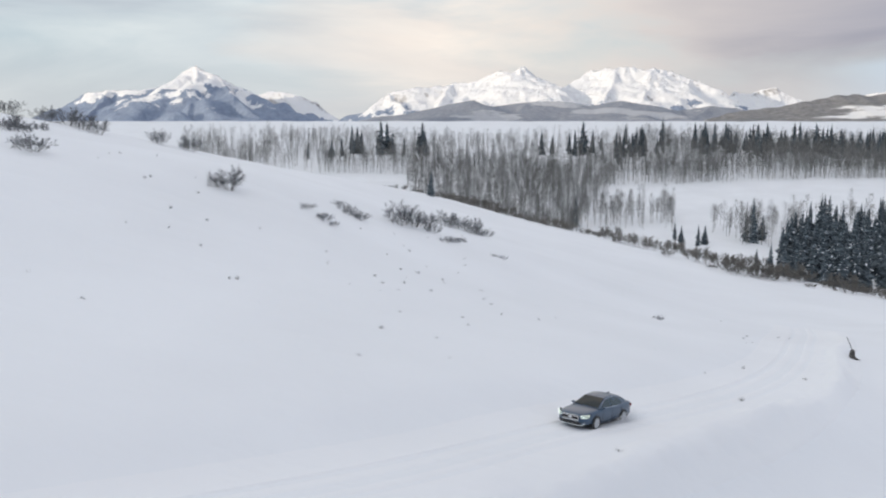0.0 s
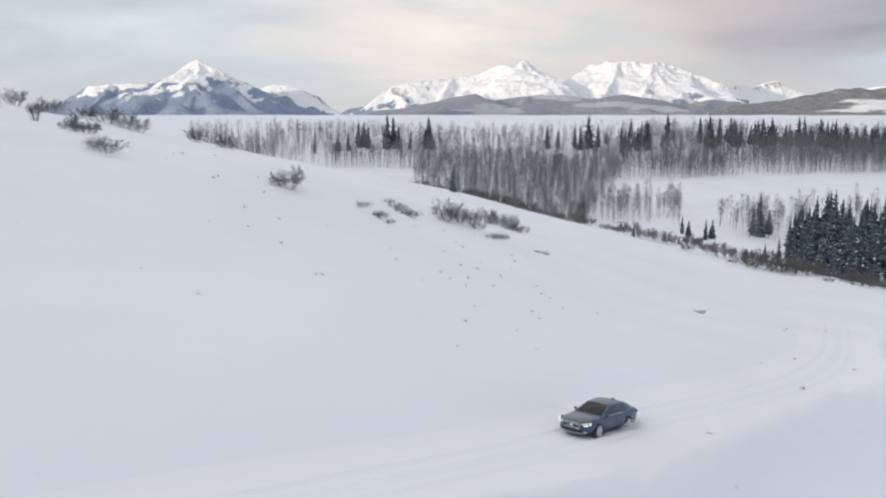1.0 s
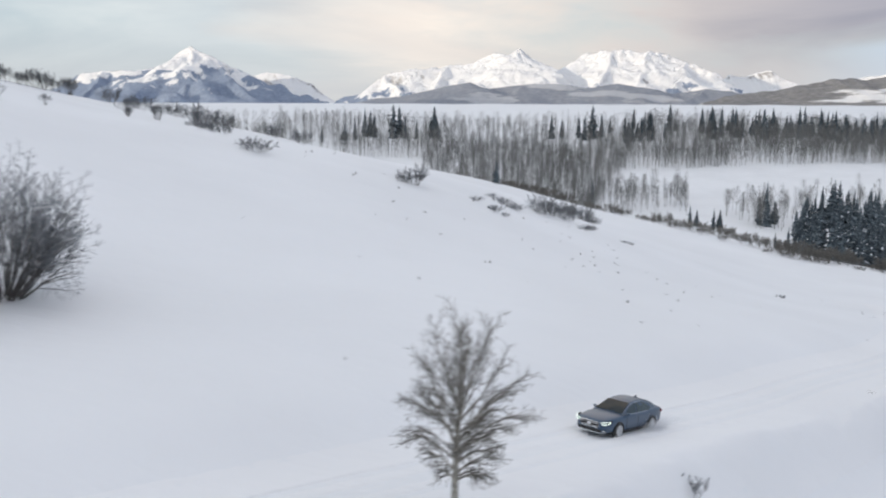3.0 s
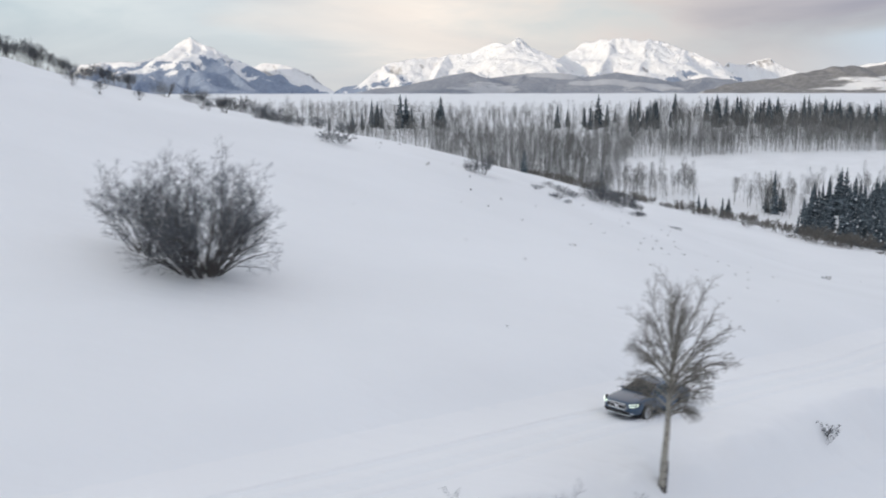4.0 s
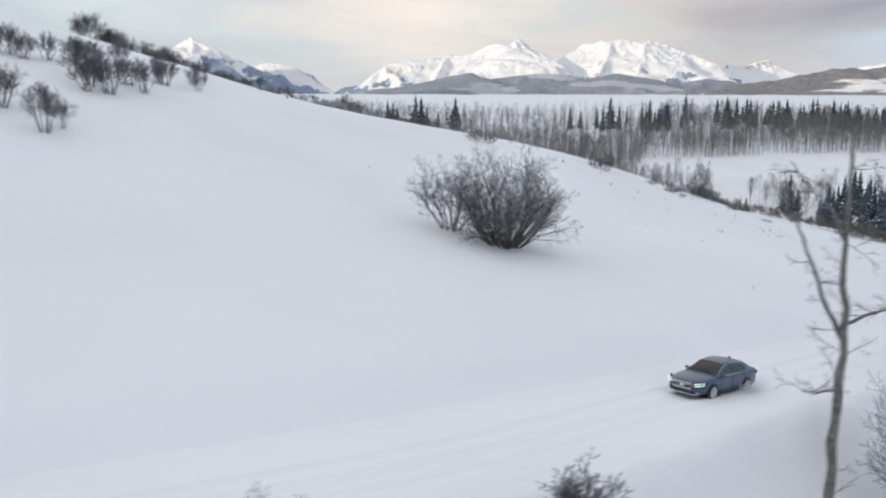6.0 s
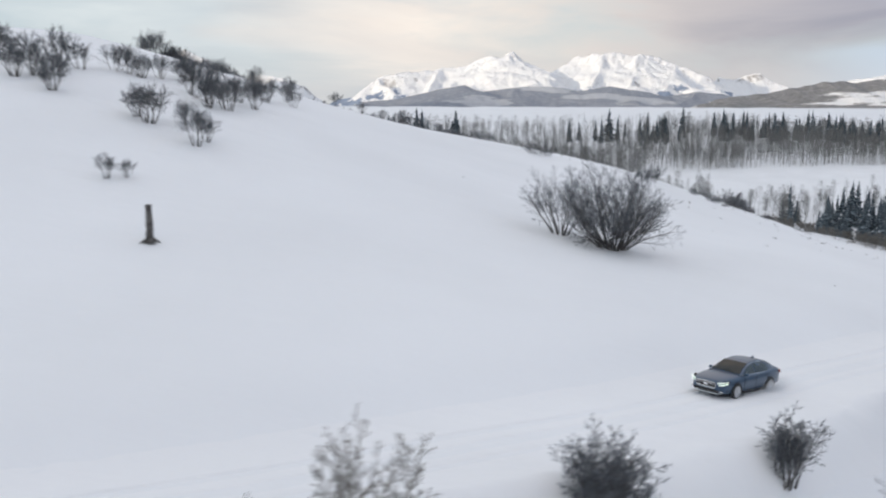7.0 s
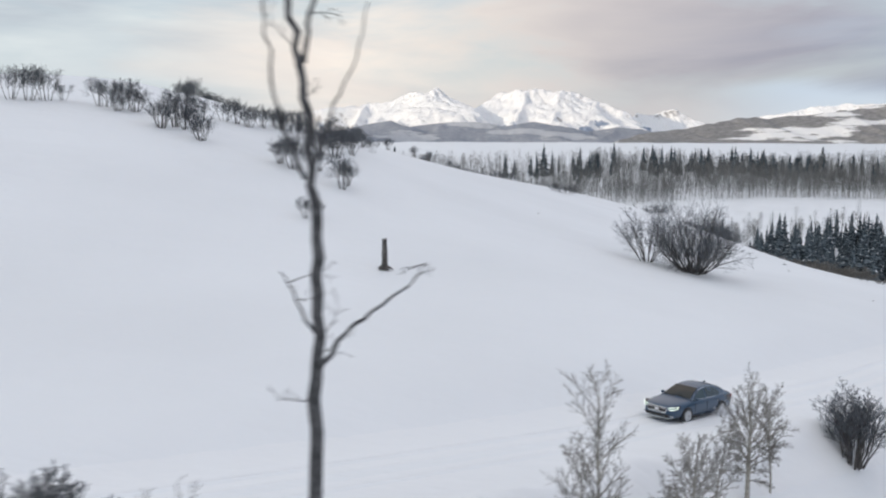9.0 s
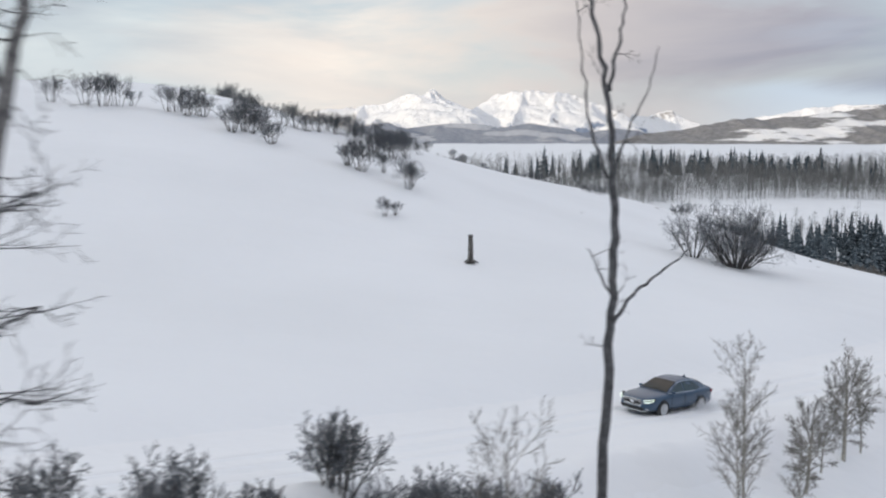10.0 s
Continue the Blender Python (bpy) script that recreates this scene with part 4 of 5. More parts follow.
tufts = []
for k in range(3):
    verts, faces = tuft_mesh("grass_tuft", 96 + k)
    ob = mesh_object("grass_tuft", verts, faces, DRYGRASS)
    tagged(ob, "tuft of dry grass standing out of the snow", "grass", "dry grass tufts")
    tufts.append(ob)
for ob, (x, y) in zip(tufts, ((18.9, 58.8), (8.3, 43.4), (-20.4, 53.4))):
    ob.matrix_world = pose(x, y, float(ground_z(x, y)))
SPOTS = [(-24.9, 56.7), (-18.7, 73.5), (-28.2, 90.8), (-21.9, 76.2), (-4.6, 51.6), (0.4, 54.8), (9.0, 41.0), (-16.2, 84.4), (-25.2, 97.8), (-28, 92.1), (-25, 42.3), (-23.5, 29.9), (-51, 51.1), (-50, 49.5), (-60, 87.4)]
SPOTS += [(rng_t.gauss(1, 6), 74 + rng_t.gauss(12, 14)) for _ in range(42)] + [(rng_t.uniform(8, 40), rng_t.uniform(66, 130)) for _ in range(26)] + [(rng_t.uniform(-35, -8), rng_t.uniform(60, 110)) for _ in range(14)]
for k, (x, y) in enumerate(SPOTS):
    c = copy_thing(tufts[k % 3], pose(x, y, float(ground_z(x, y)), 0, 0, rng_t.uniform(0, 360)))
    c.scale = [rng_t.uniform(0.35, 0.95)] * 3


# ---- the broken post on the slope, and the stump with a leaning pole by the bend ----
def snag(name, label, x, y, height, width, seed):
    rng = random.Random(seed)
    ob = thing(name, label, "tree stump", x, y, "", 0.1)
    verts, faces = [], []
    pts = [Vector((rng.gauss(0, 0.012), rng.gauss(0, 0.012), height * k / 8)) for k in range(9)]
    tube(verts, faces, pts, [width * (1.35 if k == 0 else 1.0 - 0.03 * k) * rng.uniform(0.92, 1.08) for k in range(9)], 9)
    top = len(verts) - 9
    for k in range(9):
        verts[top + k] = verts[top + k] + Vector((0, 0, rng.uniform(-0.16, 0.14)))
    faces.append(tuple(range(top, top + 9)))
    mesh_object("trunk", verts, faces, OLDWOOD, ob)
    rv, rf = [], []
    for k in range(5):
        a = k * 1.3
        tube(rv, rf, [Vector((math.cos(a) * width * 0.6, math.sin(a) * width * 0.6, 0.28)), Vector((math.cos(a) * width * 1.8, math.sin(a) * width * 1.8, 0.12)), Vector((math.cos(a) * width * 2.6, math.sin(a) * width * 2.6, 0.02))], [0.09, 0.07, 0.03], 5)
    mesh_object("root_flare", rv, rf, OLDWOOD, ob)
    return ob


snag("broken_snag", "tall broken snag of dark weathered wood standing in the snow", -69.7, 10.4, 2.0, 0.22, 3)
stump = snag("old_stump", "dark stump with a leaning pole beside the road bend", 36.4, 83.3, 0.9, 0.28, 4)
pv, pf = [], []
tube(pv, pf, [Vector((0.0, 0, 0.8)), Vector((-0.25, 0, 1.5)), Vector((-0.55, 0.05, 2.1))], [0.045, 0.04, 0.03], 6)
mesh_object("pole", pv, pf, GREY_BARK, stump)
thin = thing("marker_stick", "thin grey marker stick on the verge", "stick", -27.1, 7.1, "", 0.1)
sv, sf = [], []
tube(sv, sf, [Vector((0, 0, 0)), Vector((0.02, 0, 1.2))], [0.03, 0.025], 6)
mesh_object("stick", sv, sf, GREY_BARK, thin)


# ---- the woods across the valley ----
def conifer(name, label, seed, height=16.0, width=0.17):
    """A spruce: a straight trunk and drooping tiers of needled boughs with snow lying on them."""
    rng = random.Random(seed)
    ob = new(name)
    tagged(ob, label, "conifer", "conifers across the valley")
    tv, tf, nv, nf, cv, cf = [], [], [], [], [], []
    tube(tv, tf, [Vector((0, 0, -1)), Vector((0, 0, height * 0.5)), Vector((0, 0, height))], [height * 0.013, height * 0.008, 0.02], 5)
    tiers = 26
    lop = rng.uniform(0, 6.28)
    for k in range(tiers):
        f = k / (tiers - 1)
        z = height * (0.05 + 0.94 * f) + rng.uniform(-0.15, 0.15)
        reach = height * width * (min(1.0, 1.25 * (1 - f)) ** 0.85 + 0.035) * rng.uniform(0.62, 1.22)
        n = 9 - int(5 * f)
        for b in range(n):
            a = 6.283 * b / n + rng.uniform(0, 1)
            r = reach * rng.uniform(0.45, 1.2) * (1 + 0.18 * math.cos(a - lop))
            d, s = Vector((math.cos(a), math.sin(a), 0)), Vector((-math.sin(a), math.cos(a), 0))
            drop = r * rng.uniform(0.15, 0.55)
            wide = r * 0.30 + 0.12
            i = len(nv)
            nv += [Vector((0, 0, z + 0.25 * r)), d * r * 0.6 + s * wide + Vector((0, 0, z - drop * 0.55)), d * r + Vector((0, 0, z - drop * 0.8)), d * r * 0.6 - s * wide + Vector((0, 0, z - drop * 0.55)), d * r * 0.45 + Vector((0, 0, z - drop * 0.1)), d * r * 0.4 + Vector((0, 0, z - drop - 0.5))]
            nf += [(i, i + 1, i + 4), (i + 1, i + 2, i + 4), (i + 2, i + 3, i + 4), (i + 3, i, i + 4), (i + 1, i + 5, i + 2), (i + 2, i + 5, i + 3)]
            if rng.random() < 0.22:
                j = len(cv)
                lift = Vector((0, 0, 0.07))
                thin = wide * rng.uniform(0.2, 0.5)
                cv += [d * r * 0.4 + Vector((0, 0, z - drop * 0.08)) + lift, d * r * 0.62 + s * thin + Vector((0, 0, z - drop * 0.42)) + lift, d * r * 0.9 + Vector((0, 0, z - drop * 0.72)) + lift, d * r * 0.62 - s * thin + Vector((0, 0, z - drop * 0.42)) + lift]
                cf.append((j, j + 1, j + 2, j + 3))
    mesh_object("trunk", tv, tf, DARK_BARK, ob)
    mesh_object("crown", nv, nf, NEEDLE, ob, smooth=False)
    tagged(mesh_object("snow", cv, cf, SNOWCAP, ob, "snow lying on the boughs"), kind="stuff")
    return ob


spruces = [conifer("spruce", "dark snow-dusted spruce across the valley", 200 + k, 16, w) for k, w in enumerate((0.155, 0.185, 0.215, 0.14))]
rng_c = random.Random(210)
spruce_used = [False] * 4


def plant(x, y, h):
    k = rng_c.randrange(4)
    size = h / 16 * 1.4
    m = pose(x, y, float(ground_z(x, y)) - 0.5, 0, 0, rng_c.uniform(0, 360)) @ Matrix.Diagonal((size * rng_c.uniform(0.85, 1.15), size * rng_c.uniform(0.85, 1.15), size, 1))
    if spruce_used[k]:
        copy_thing(spruces[k], m).matrix_world = m
    else:
        spruces[k].matrix_world, spruce_used[k] = m, True


# (ratio of x to y from the first eye, distance ahead, height)
for a, y, h in [(0.102, 930, 17), (0.113, 935, 13), (0.145, 925, 24), (0.137, 920, 18), (0.155, 930, 17), (0.131, 930, 16), (-0.094, 915, 20), (-0.088, 920, 18), (-0.084, 912, 16), (-0.064, 915, 24), (-0.058, 920, 22), (-0.052, 915, 16), (-0.021, 925, 22), (-0.018, 920, 14), (-0.105, 900, 14), (-0.115, 895, 12), (-0.14, 890, 10), (-0.04, 915, 13), (0.139, 640, 15), (0.134, 645, 10), (-0.012, 238, 5.0), (0.325, 600, 21), (0.318, 605, 13), (0.335, 610, 12), (0.243, 600, 9), (0.268, 580, 10), (0.275, 585, 9), (0.25, 590, 8), (0.24, 470, 8), (0.255, 480, 9), (0.285, 470, 9), (0.30, 450, 10), (0.27, 500, 7), (0.33, 470, 12), (0.345, 480, 13)]:
    plant(a * y, y, h)
for k in range(95):
    a = 0.16 + 0.31 * rng_c.random() ** 0.85
    plant(a * 935, 930 + rng_c.gauss(0, 18), rng_c.uniform(9, 21))
for k in range(38):
    plant(rng_c.uniform(0.46, 0.66) * 930, 925 + rng_c.gauss(0, 22), rng_c.uniform(11, 18))
for k in range(190):
    a = rng_c.uniform(0.355, 0.62)
    y = rng_c.uniform(430, 640)
    plant(a * y, y, rng_c.uniform(13, 24) * (0.8 if a < 0.38 else 1.0))


def fast_mesh(name, verts, tris, mat, parent):
    """A mesh of triangles straight from arrays."""
    me = bpy.data.meshes.new(name)
    me.vertices.add(len(verts))
    me.vertices.foreach_set("co", np.ascontiguousarray(verts, np.float32).ravel())
    me.loops.add(len(tris) * 3)
    me.loops.foreach_set("vertex_index", np.ascontiguousarray(tris, np.int32).ravel())
    me.polygons.add(len(tris))
    me.polygons.foreach_set("loop_start", np.arange(len(tris), dtype=np.int32) * 3)
    me.materials.append(mat)
    me.update(calc_edges=True)
    ob = new(name, me)
    ob.parent = parent
    return tagged(ob, kind="stuff")


def aspen_wood(name, label, region, count, seed, tall, twig=26, stout=1.0):
    """A leafless aspen wood: hundreds of thin pale trunks, each with a haze of fine twigs."""
    rng, draw = random.Random(seed), np.random.default_rng(seed)
    spots = []
    while len(spots) < count:
        x, y, keep = region(rng)
        if keep:
            spots.append((x, y))
    foot = np.array(spots)
    foot = np.concatenate([foot, land(foot[:, 0], foot[:, 1])[:, None] - 0.5], 1)
    h = tall * draw.uniform(0.7, 1.18, count)
    r = stout * (0.05 * h / 12 + 0.07)
    top = foot + np.stack([draw.normal(0, 0.45, count), draw.normal(0, 0.45, count), h], -1)
    ring = np.array([(math.cos(t), math.sin(t), 0) for t in (0.3, 2.4, 4.5)])
    tv = np.concatenate([foot[:, None] + ring * r[:, None, None], top[:, None] + ring * 0.035], 1)
    side = np.array([(k, (k + 1) % 3, 3 + (k + 1) % 3) for k in range(3)] + [(k, 3 + (k + 1) % 3, 3 + k) for k in range(3)])
    tt = side[None] + 6 * np.arange(count)[:, None, None]
    shape = (count, twig)
    f = 0.36 + 0.66 * draw.random(shape) ** 0.8
    a = draw.uniform(0, 6.283, shape)
    reach = h[:, None] * (0.015 + 0.12 * np.sin(np.pi * np.clip((f - 0.33) / 0.74, 0, 1)) ** 0.8) * np.sqrt(draw.random(shape))
    out = np.stack([np.cos(a), np.sin(a), np.zeros(shape)], -1)
    q = foot[:, None] + (top - foot)[:, None] * f[..., None] + out * reach[..., None]
    d = out + np.stack([draw.normal(0, 0.4, shape), draw.normal(0, 0.4, shape), draw.uniform(0.5, 2.2, shape)], -1)
    d *= (h[:, None] * draw.uniform(0.05, 0.13, shape) / np.linalg.norm(d, axis=-1))[..., None]
    w = np.stack([-d[..., 1], d[..., 0], np.zeros(shape)], -1)
    w *= 0.06 / np.maximum(np.linalg.norm(w, axis=-1), 1e-6)[..., None]
    wv = np.stack([q - w, q + w, q + d], 2)
    ob = new(name)
    tagged(ob, label, "aspen wood", kind="stuff")
    fast_mesh("trunks", tv.reshape(-1, 3), tt.reshape(-1, 3), FARTRUNK, ob)
    fast_mesh("twigs", wv.reshape(-1, 3), np.arange(count * twig * 3).reshape(-1, 3), FARTWIG, ob)
    return ob


def slope_region(rng):
    a = rng.uniform(-0.27, 0.78)
    front = 800 + 90 * max(0, 0.15 - a) + 6 * noise.noise((a * 30, 0.0, 7.0))
    y = front + (985 - front) * rng.random() ** 1.25
    edge = noise.noise((a * 9, y * 0.012, 3.0))
    dense = 1.0 if a > 0.15 else 0.5
    return a * y, y, (edge > -0.25 or rng.random() < 0.4) and rng.random() < dense


def grove_region(rng):
    a, y = rng.uniform(-0.05, 0.19), rng.uniform(560, 830)
    return a * y, y, -0.03 + 0.03 * noise.noise((y * 0.02, 1.0, 0.0)) < a < 0.185 - (830 - y) * 0.0002


def strip_region(rng):
    c = rng.choice([(0.192, 664, 0.018), (0.229, 668, 0.012), (0.303, 632, 0.025), (0.325, 622, 0.02), (0.345, 640, 0.03), (0.40, 655, 0.04), (0.165, 655, 0.02), (0.48, 660, 0.05)])
    a, y = c[0] + rng.uniform(-1, 1) * c[2], c[1] + rng.gauss(0, 20)
    return a * y, y, True


aspen_wood("aspen_wood", "wide leafless aspen wood on the snowy far slope", slope_region, 7200, 301, 17, 90, 1.0)
aspen_wood("aspen_grove", "dense brownish leafless aspen grove", grove_region, 1800, 302, 16, 110)
aspen_wood("aspen_strip", "small leafless aspen stands at the field's edge", strip_region, 230, 303, 17, 170)


# ---- the car: x ahead, y to its left, z up; its origin on the snow between the axles ----
def part(name, verts, faces, mat, parent, label="", smooth=False, bevel=0.0):
    ob = mesh_object(name, verts, faces, mat, parent, label, smooth)
    if bevel:
        mod = ob.modifiers.new("bevel", "BEVEL")
        mod.width, mod.segments, mod.limit_method = bevel, 2, "ANGLE"
    return ob


def loft(sections):
    n = len(sections[0])
    verts = [p for sec in sections for p in sec]
    faces = [(i * n + k, i * n + (k + 1) % n, (i + 1) * n + (k + 1) % n, (i + 1) * n + k) for i in range(len(sections) - 1) for k in range(n)]
    faces += [tuple(range(n))[::-1], tuple(range((len(sections) - 1) * n, len(sections) * n))]
    return verts, faces


def plate(corners, thick):
    """A slab under a planar outline; thick is a vector."""
    n, t = len(corners), Vector(thick)
    verts = [Vector(c) + t for c in corners] + [Vector(c) - t for c in corners]
    faces = [tuple(range(n)), tuple(range(2 * n - 1, n - 1, -1))] + [(k, n + k, n + (k + 1) % n, (k + 1) % n) for k in range(n)]
    return verts, faces


def box(cx, cy, cz, lx, ly, lz):
    v = [(cx + a * lx / 2, cy + b * ly / 2, cz + c * lz / 2) for a in (-1, 1) for b in (-1, 1) for c in (-1, 1)]
    return v, [(0, 1, 3, 2), (4, 6, 7, 5), (0, 4, 5, 1), (2, 3, 7, 6), (0, 2, 6, 4), (1, 5, 7, 3)]


# station, half width, deck height, shoulder height
HULL = [(2.42, 0.54, 0.70, 0.60), (2.38, 0.68, 0.79, 0.68), (2.26, 0.80, 0.855, 0.75), (2.00, 0.875, 0.915, 0.81), (1.70, 0.905, 0.955, 0.86), (1.35, 0.915, 0.985, 0.89), (0.95, 0.915, 1.01, 0.93), (0.0, 0.92, 1.02, 0.965), (-1.0, 0.92, 1.04, 0.99), (-1.6, 0.915, 1.07, 1.00), (-2.0, 0.89, 1.10, 1.01), (-2.30, 0.83, 1.09, 0.99), (-2.42, 0.75, 1.00, 0.92), (-2.46, 0.66, 0.80, 0.76)]


def hull_section(x, w, top, sh):
    zb = 0.20 if -1.9 < x < 1.9 else 0.24 + 0.06 * (abs(x) > 2.3)
    half = [(0.0, zb), (0.80 * w, zb), (0.95 * w, zb + 0.07), (0.985 * w, 0.42), (1.0 * w, 0.58), (0.985 * w, sh - 0.10), (0.955 * w, sh), (0.86 * w, sh + (top - sh) * 0.55), (0.5 * w, top - 0.012), (0.0, top)]
    return [(x, y, z) for y, z in half] + [(x, -y, z) for y, z in half[-2:0:-1]]


# greenhouse: station, half width at the belt, half width at the rail, roof height
HOUSE = [(1.02, 0.80, 0.74, 1.00), (0.62, 0.82, 0.66, 1.22), (0.22, 0.83, 0.61, 1.41), (-0.15, 0.83, 0.60, 1.48), (-0.60, 0.83, 0.60, 1.50), (-1.05, 0.82, 0.585, 1.465), (-1.45, 0.80, 0.575, 1.36), (-1.80, 0.78, 0.60, 1.22), (-2.12, 0.74, 0.64, 1.09)]


def house_at(x):
    xs = [h[0] for h in HOUSE][::-1]
    return [float(np.interp(x, xs, [h[k] for h in HOUSE][::-1])) for k in (1, 2, 3)]


def side_point(x, v, side, out=0.006):
    """A point of the car's side glass: v runs from the belt (0) to the roof rail (1)."""
    wb, wr, top = house_at(x)
    z0, z1 = 0.985, max(top - 0.055, 0.99)
    return (x, side * (wb + (wr - wb) * v + out), z0 + (z1 - z0) * v)


def wheel(parent, x, side):
    hub = new("wheel")
    hub.parent = parent
    hub.matrix_local = pose(x, side * 0.835, 0.335)
    prof = [(-0.105, 0.22), (-0.11, 0.29), (-0.085, 0.325), (0.0, 0.335), (0.085, 0.325), (0.11, 0.29), (0.105, 0.22)]
    n, verts = 40, []
    for k in range(n):
        a = 6.28319 * k / n
        verts += [(r * math.cos(a), y, r * math.sin(a)) for y, r in prof]
    m = len(prof)
    faces = [(k * m + j, ((k + 1) % n) * m + j, ((k + 1) % n) * m + (j + 1) % m, k * m + (j + 1) % m) for k in range(n) for j in range(m)]
    part("tyre", verts, faces, RUBBER, hub, smooth=True)
    rv, rf = [], []
    for k in range(10):
        a = 6.28319 * k / 10
        ca, sa = math.cos(a), math.sin(a)
        pts = [(0.04, -0.03), (0.215, -0.045), (0.215, 0.045), (0.04, 0.03)]
        quad = [(r * ca - t * sa, r * sa + t * ca) for r, t in pts]
        i = len(rv)
        rv += [(px, side * 0.126, pz) for px, pz in quad] + [(px, side * 0.07, pz) for px, pz in quad]
        rf += [(i, i + 1, i + 2, i + 3)] + [(i + q, i + (q + 1) % 4, i + 4 + (q + 1) % 4, i + 4 + q) for q in range(4)]
    i = len(rv)
    for k in range(24):
        a = 6.28319 * k / 24
        rv.append((0.215 * math.cos(a), side * 0.109, 0.215 * math.sin(a)))
    rf.append(tuple(range(i, i + 24)))
    i = len(rv)
    for k in range(24):
        a = 6.28319 * k / 24
        for r, y in ((0.25, 0.122), (0.222, 0.130), (0.205, 0.108)):
            rv.append((r * math.cos(a), side * y, r * math.sin(a)))
    rf += [(i + k * 3 + j, i + ((k + 1) % 24) * 3 + j, i + ((k + 1) % 24) * 3 + j + 1, i + k * 3 + j + 1) for k in range(24) for j in range(2)]
    part("rim", rv, rf, ALLOY, hub, "silver alloy rim")
    return hub, pose(x, side * 0.835, 0.335)


def build_car():
    car = tagged(new("car"), "blue-grey sedan with lit headlamps driving on the snowy road", "car")
    v, f = loft([hull_section(*st) for st in HULL])
    body = part("body", v, f, PAINT, car, smooth=True)
    mod = body.modifiers.new("round", "SUBSURF")
    mod.levels = mod.render_levels = 1
    secs = []
    for x, wb, wr, top in HOUSE:
        half = [(0, 0.9), (wb, 0.93), (wb, 0.985), (wr, max(top - 0.055, 0.99)), (wr * 0.86, top - 0.014), (0, top)]
        secs.append([(x, y, z) for y, z in half] + [(x, -y, z) for y, z in half[-2:0:-1]])
    v, f = loft(secs)
    part("roof", v, f, PAINT, car, smooth=False)
    # glass
    def screen(name, x0, x1, lo, hi):
        cols, rows, v = 9, 6, []
        for i in range(rows):
            x = x0 + (x1 - x0) * i / (rows - 1)
            wb, wr, top = house_at(x)
            for j in range(cols):
                y = (wr * (lo + (hi - lo) * i / (rows - 1))) * (2 * j / (cols - 1) - 1)
                crown = 0.014 * max(0, abs(y) / wr - 0.0)
                v.append((x + 0.012 * (1 if x > 0 else -1), y, top - crown + 0.018))
        part(name, v, grid_faces(rows, cols), GLASS, car, smooth=True)
    screen("windshield", 0.96, 0.20, 0.99, 0.94)
    screen("rear_window", -2.0, -1.22, 0.90, 0.92)
    for side in (1, -1):
        for name, outline in (("front_side_window", [(0.80, 0.06), (0.30, 0.90), (-0.12, 0.94), (-0.14, 0.06)]), ("rear_side_window", [(-0.22, 0.06), (-0.20, 0.94), (-0.75, 0.93), (-1.18, 0.74), (-1.42, 0.30), (-1.20, 0.06)])):
            pts = [side_point(x, a, side) for x, a in outline]
            part(name, *plate(pts, (0, side * 0.006, 0.003)), SIDEGLASS, car)
        belt = [side_point(x, 0.0, side, 0.012) for x in (0.95, 0.5, 0.0, -0.5, -1.0, -1.5)]
        vv, ff = [], []
        tube(vv, ff, [Vector(p) for p in belt], [0.014] * 6, 5)
        part("belt_trim", vv, ff, CHROME, car, "chrome belt trim")
        rail = [side_point(x, 1.0, side, 0.01) for x in (0.78, 0.45, 0.2, -0.15, -0.6, -1.05, -1.4, -1.6)]
        vv, ff = [], []
        tube(vv, ff, [Vector(p) for p in rail], [0.013] * 8, 5)
        part("window_trim", vv, ff, CHROME, car, "chrome window trim")
        # mirror, handles, sill, arches
        v, f = box(0.72, side * 0.93, 1.03, 0.12, 0.17, 0.12)
        part("door_mirror", v, f, PAINT, car, bevel=0.04)
        for hx in (-0.02, -1.02):
            v, f = box(hx, side * 0.925, 0.86, 0.17, 0.03, 0.03)
            part("door_handle", v, f, PAINT, car, bevel=0.01)
        for sx in (0.78, -0.17, -1.12):
            part("door_seam", *plate([(sx, side * 0.921, 0.30), (sx + 0.012, side * 0.921, 0.30), (sx + 0.012, side * 0.921, 0.90), (sx, side * 0.921, 0.90)], (0, 0.004, 0)), BLACK, car)
        v, f = box(0.0, side * 0.89, 0.23, 2.0, 0.06, 0.10)
        part("sill", v, f, BLACK, car, bevel=0.02)
        for ax in (1.375, -1.375):
            ring_v, ring_f = [], []
            tube(ring_v, ring_f, [Vector((ax + 0.375 * math.cos(a), side * 0.905, 0.335 + 0.375 * math.sin(a))) for a in np.linspace(-0.25, math.pi + 0.25, 20)], [0.035] * 20, 6)
            part("wheel_arch", ring_v, ring_f, BLACK, car)
        # lamps
        part("headlight", *plate([(2.33, side * 0.50, 0.735), (2.19, side * 0.80, 0.80), (1.93, side * 0.885, 0.85), (1.95, side * 0.88, 0.755), (2.22, side * 0.81, 0.65), (2.36, side * 0.54, 0.63)], (0.03, side * 0.03, 0.012)), BLACK, car, "dark headlight housing")
        lit = bpy.data.objects["headlight" if side == 1 else "headlight.001"]
        vv, ff = [], []
        tube(vv, ff, [Vector((2.405, side * 0.56, 0.735)), Vector((2.27, side * 0.81, 0.79)), Vector((2.12, side * 0.905, 0.82)), Vector((2.15, side * 0.91, 0.735)), Vector((2.31, side * 0.79, 0.68)), Vector((2.40, side * 0.62, 0.665))], [0.012, 0.016, 0.018, 0.018, 0.022, 0.016], 6)
        part("lamp", vv, ff, LAMP, lit, "white lit lamp band")
        v, f = box(2.31, side * 0.70, 0.375, 0.08, 0.20, 0.05)
        part("fog_lamp", v, f, CHROME, car, "silver fog lamp bezel", bevel=0.015)
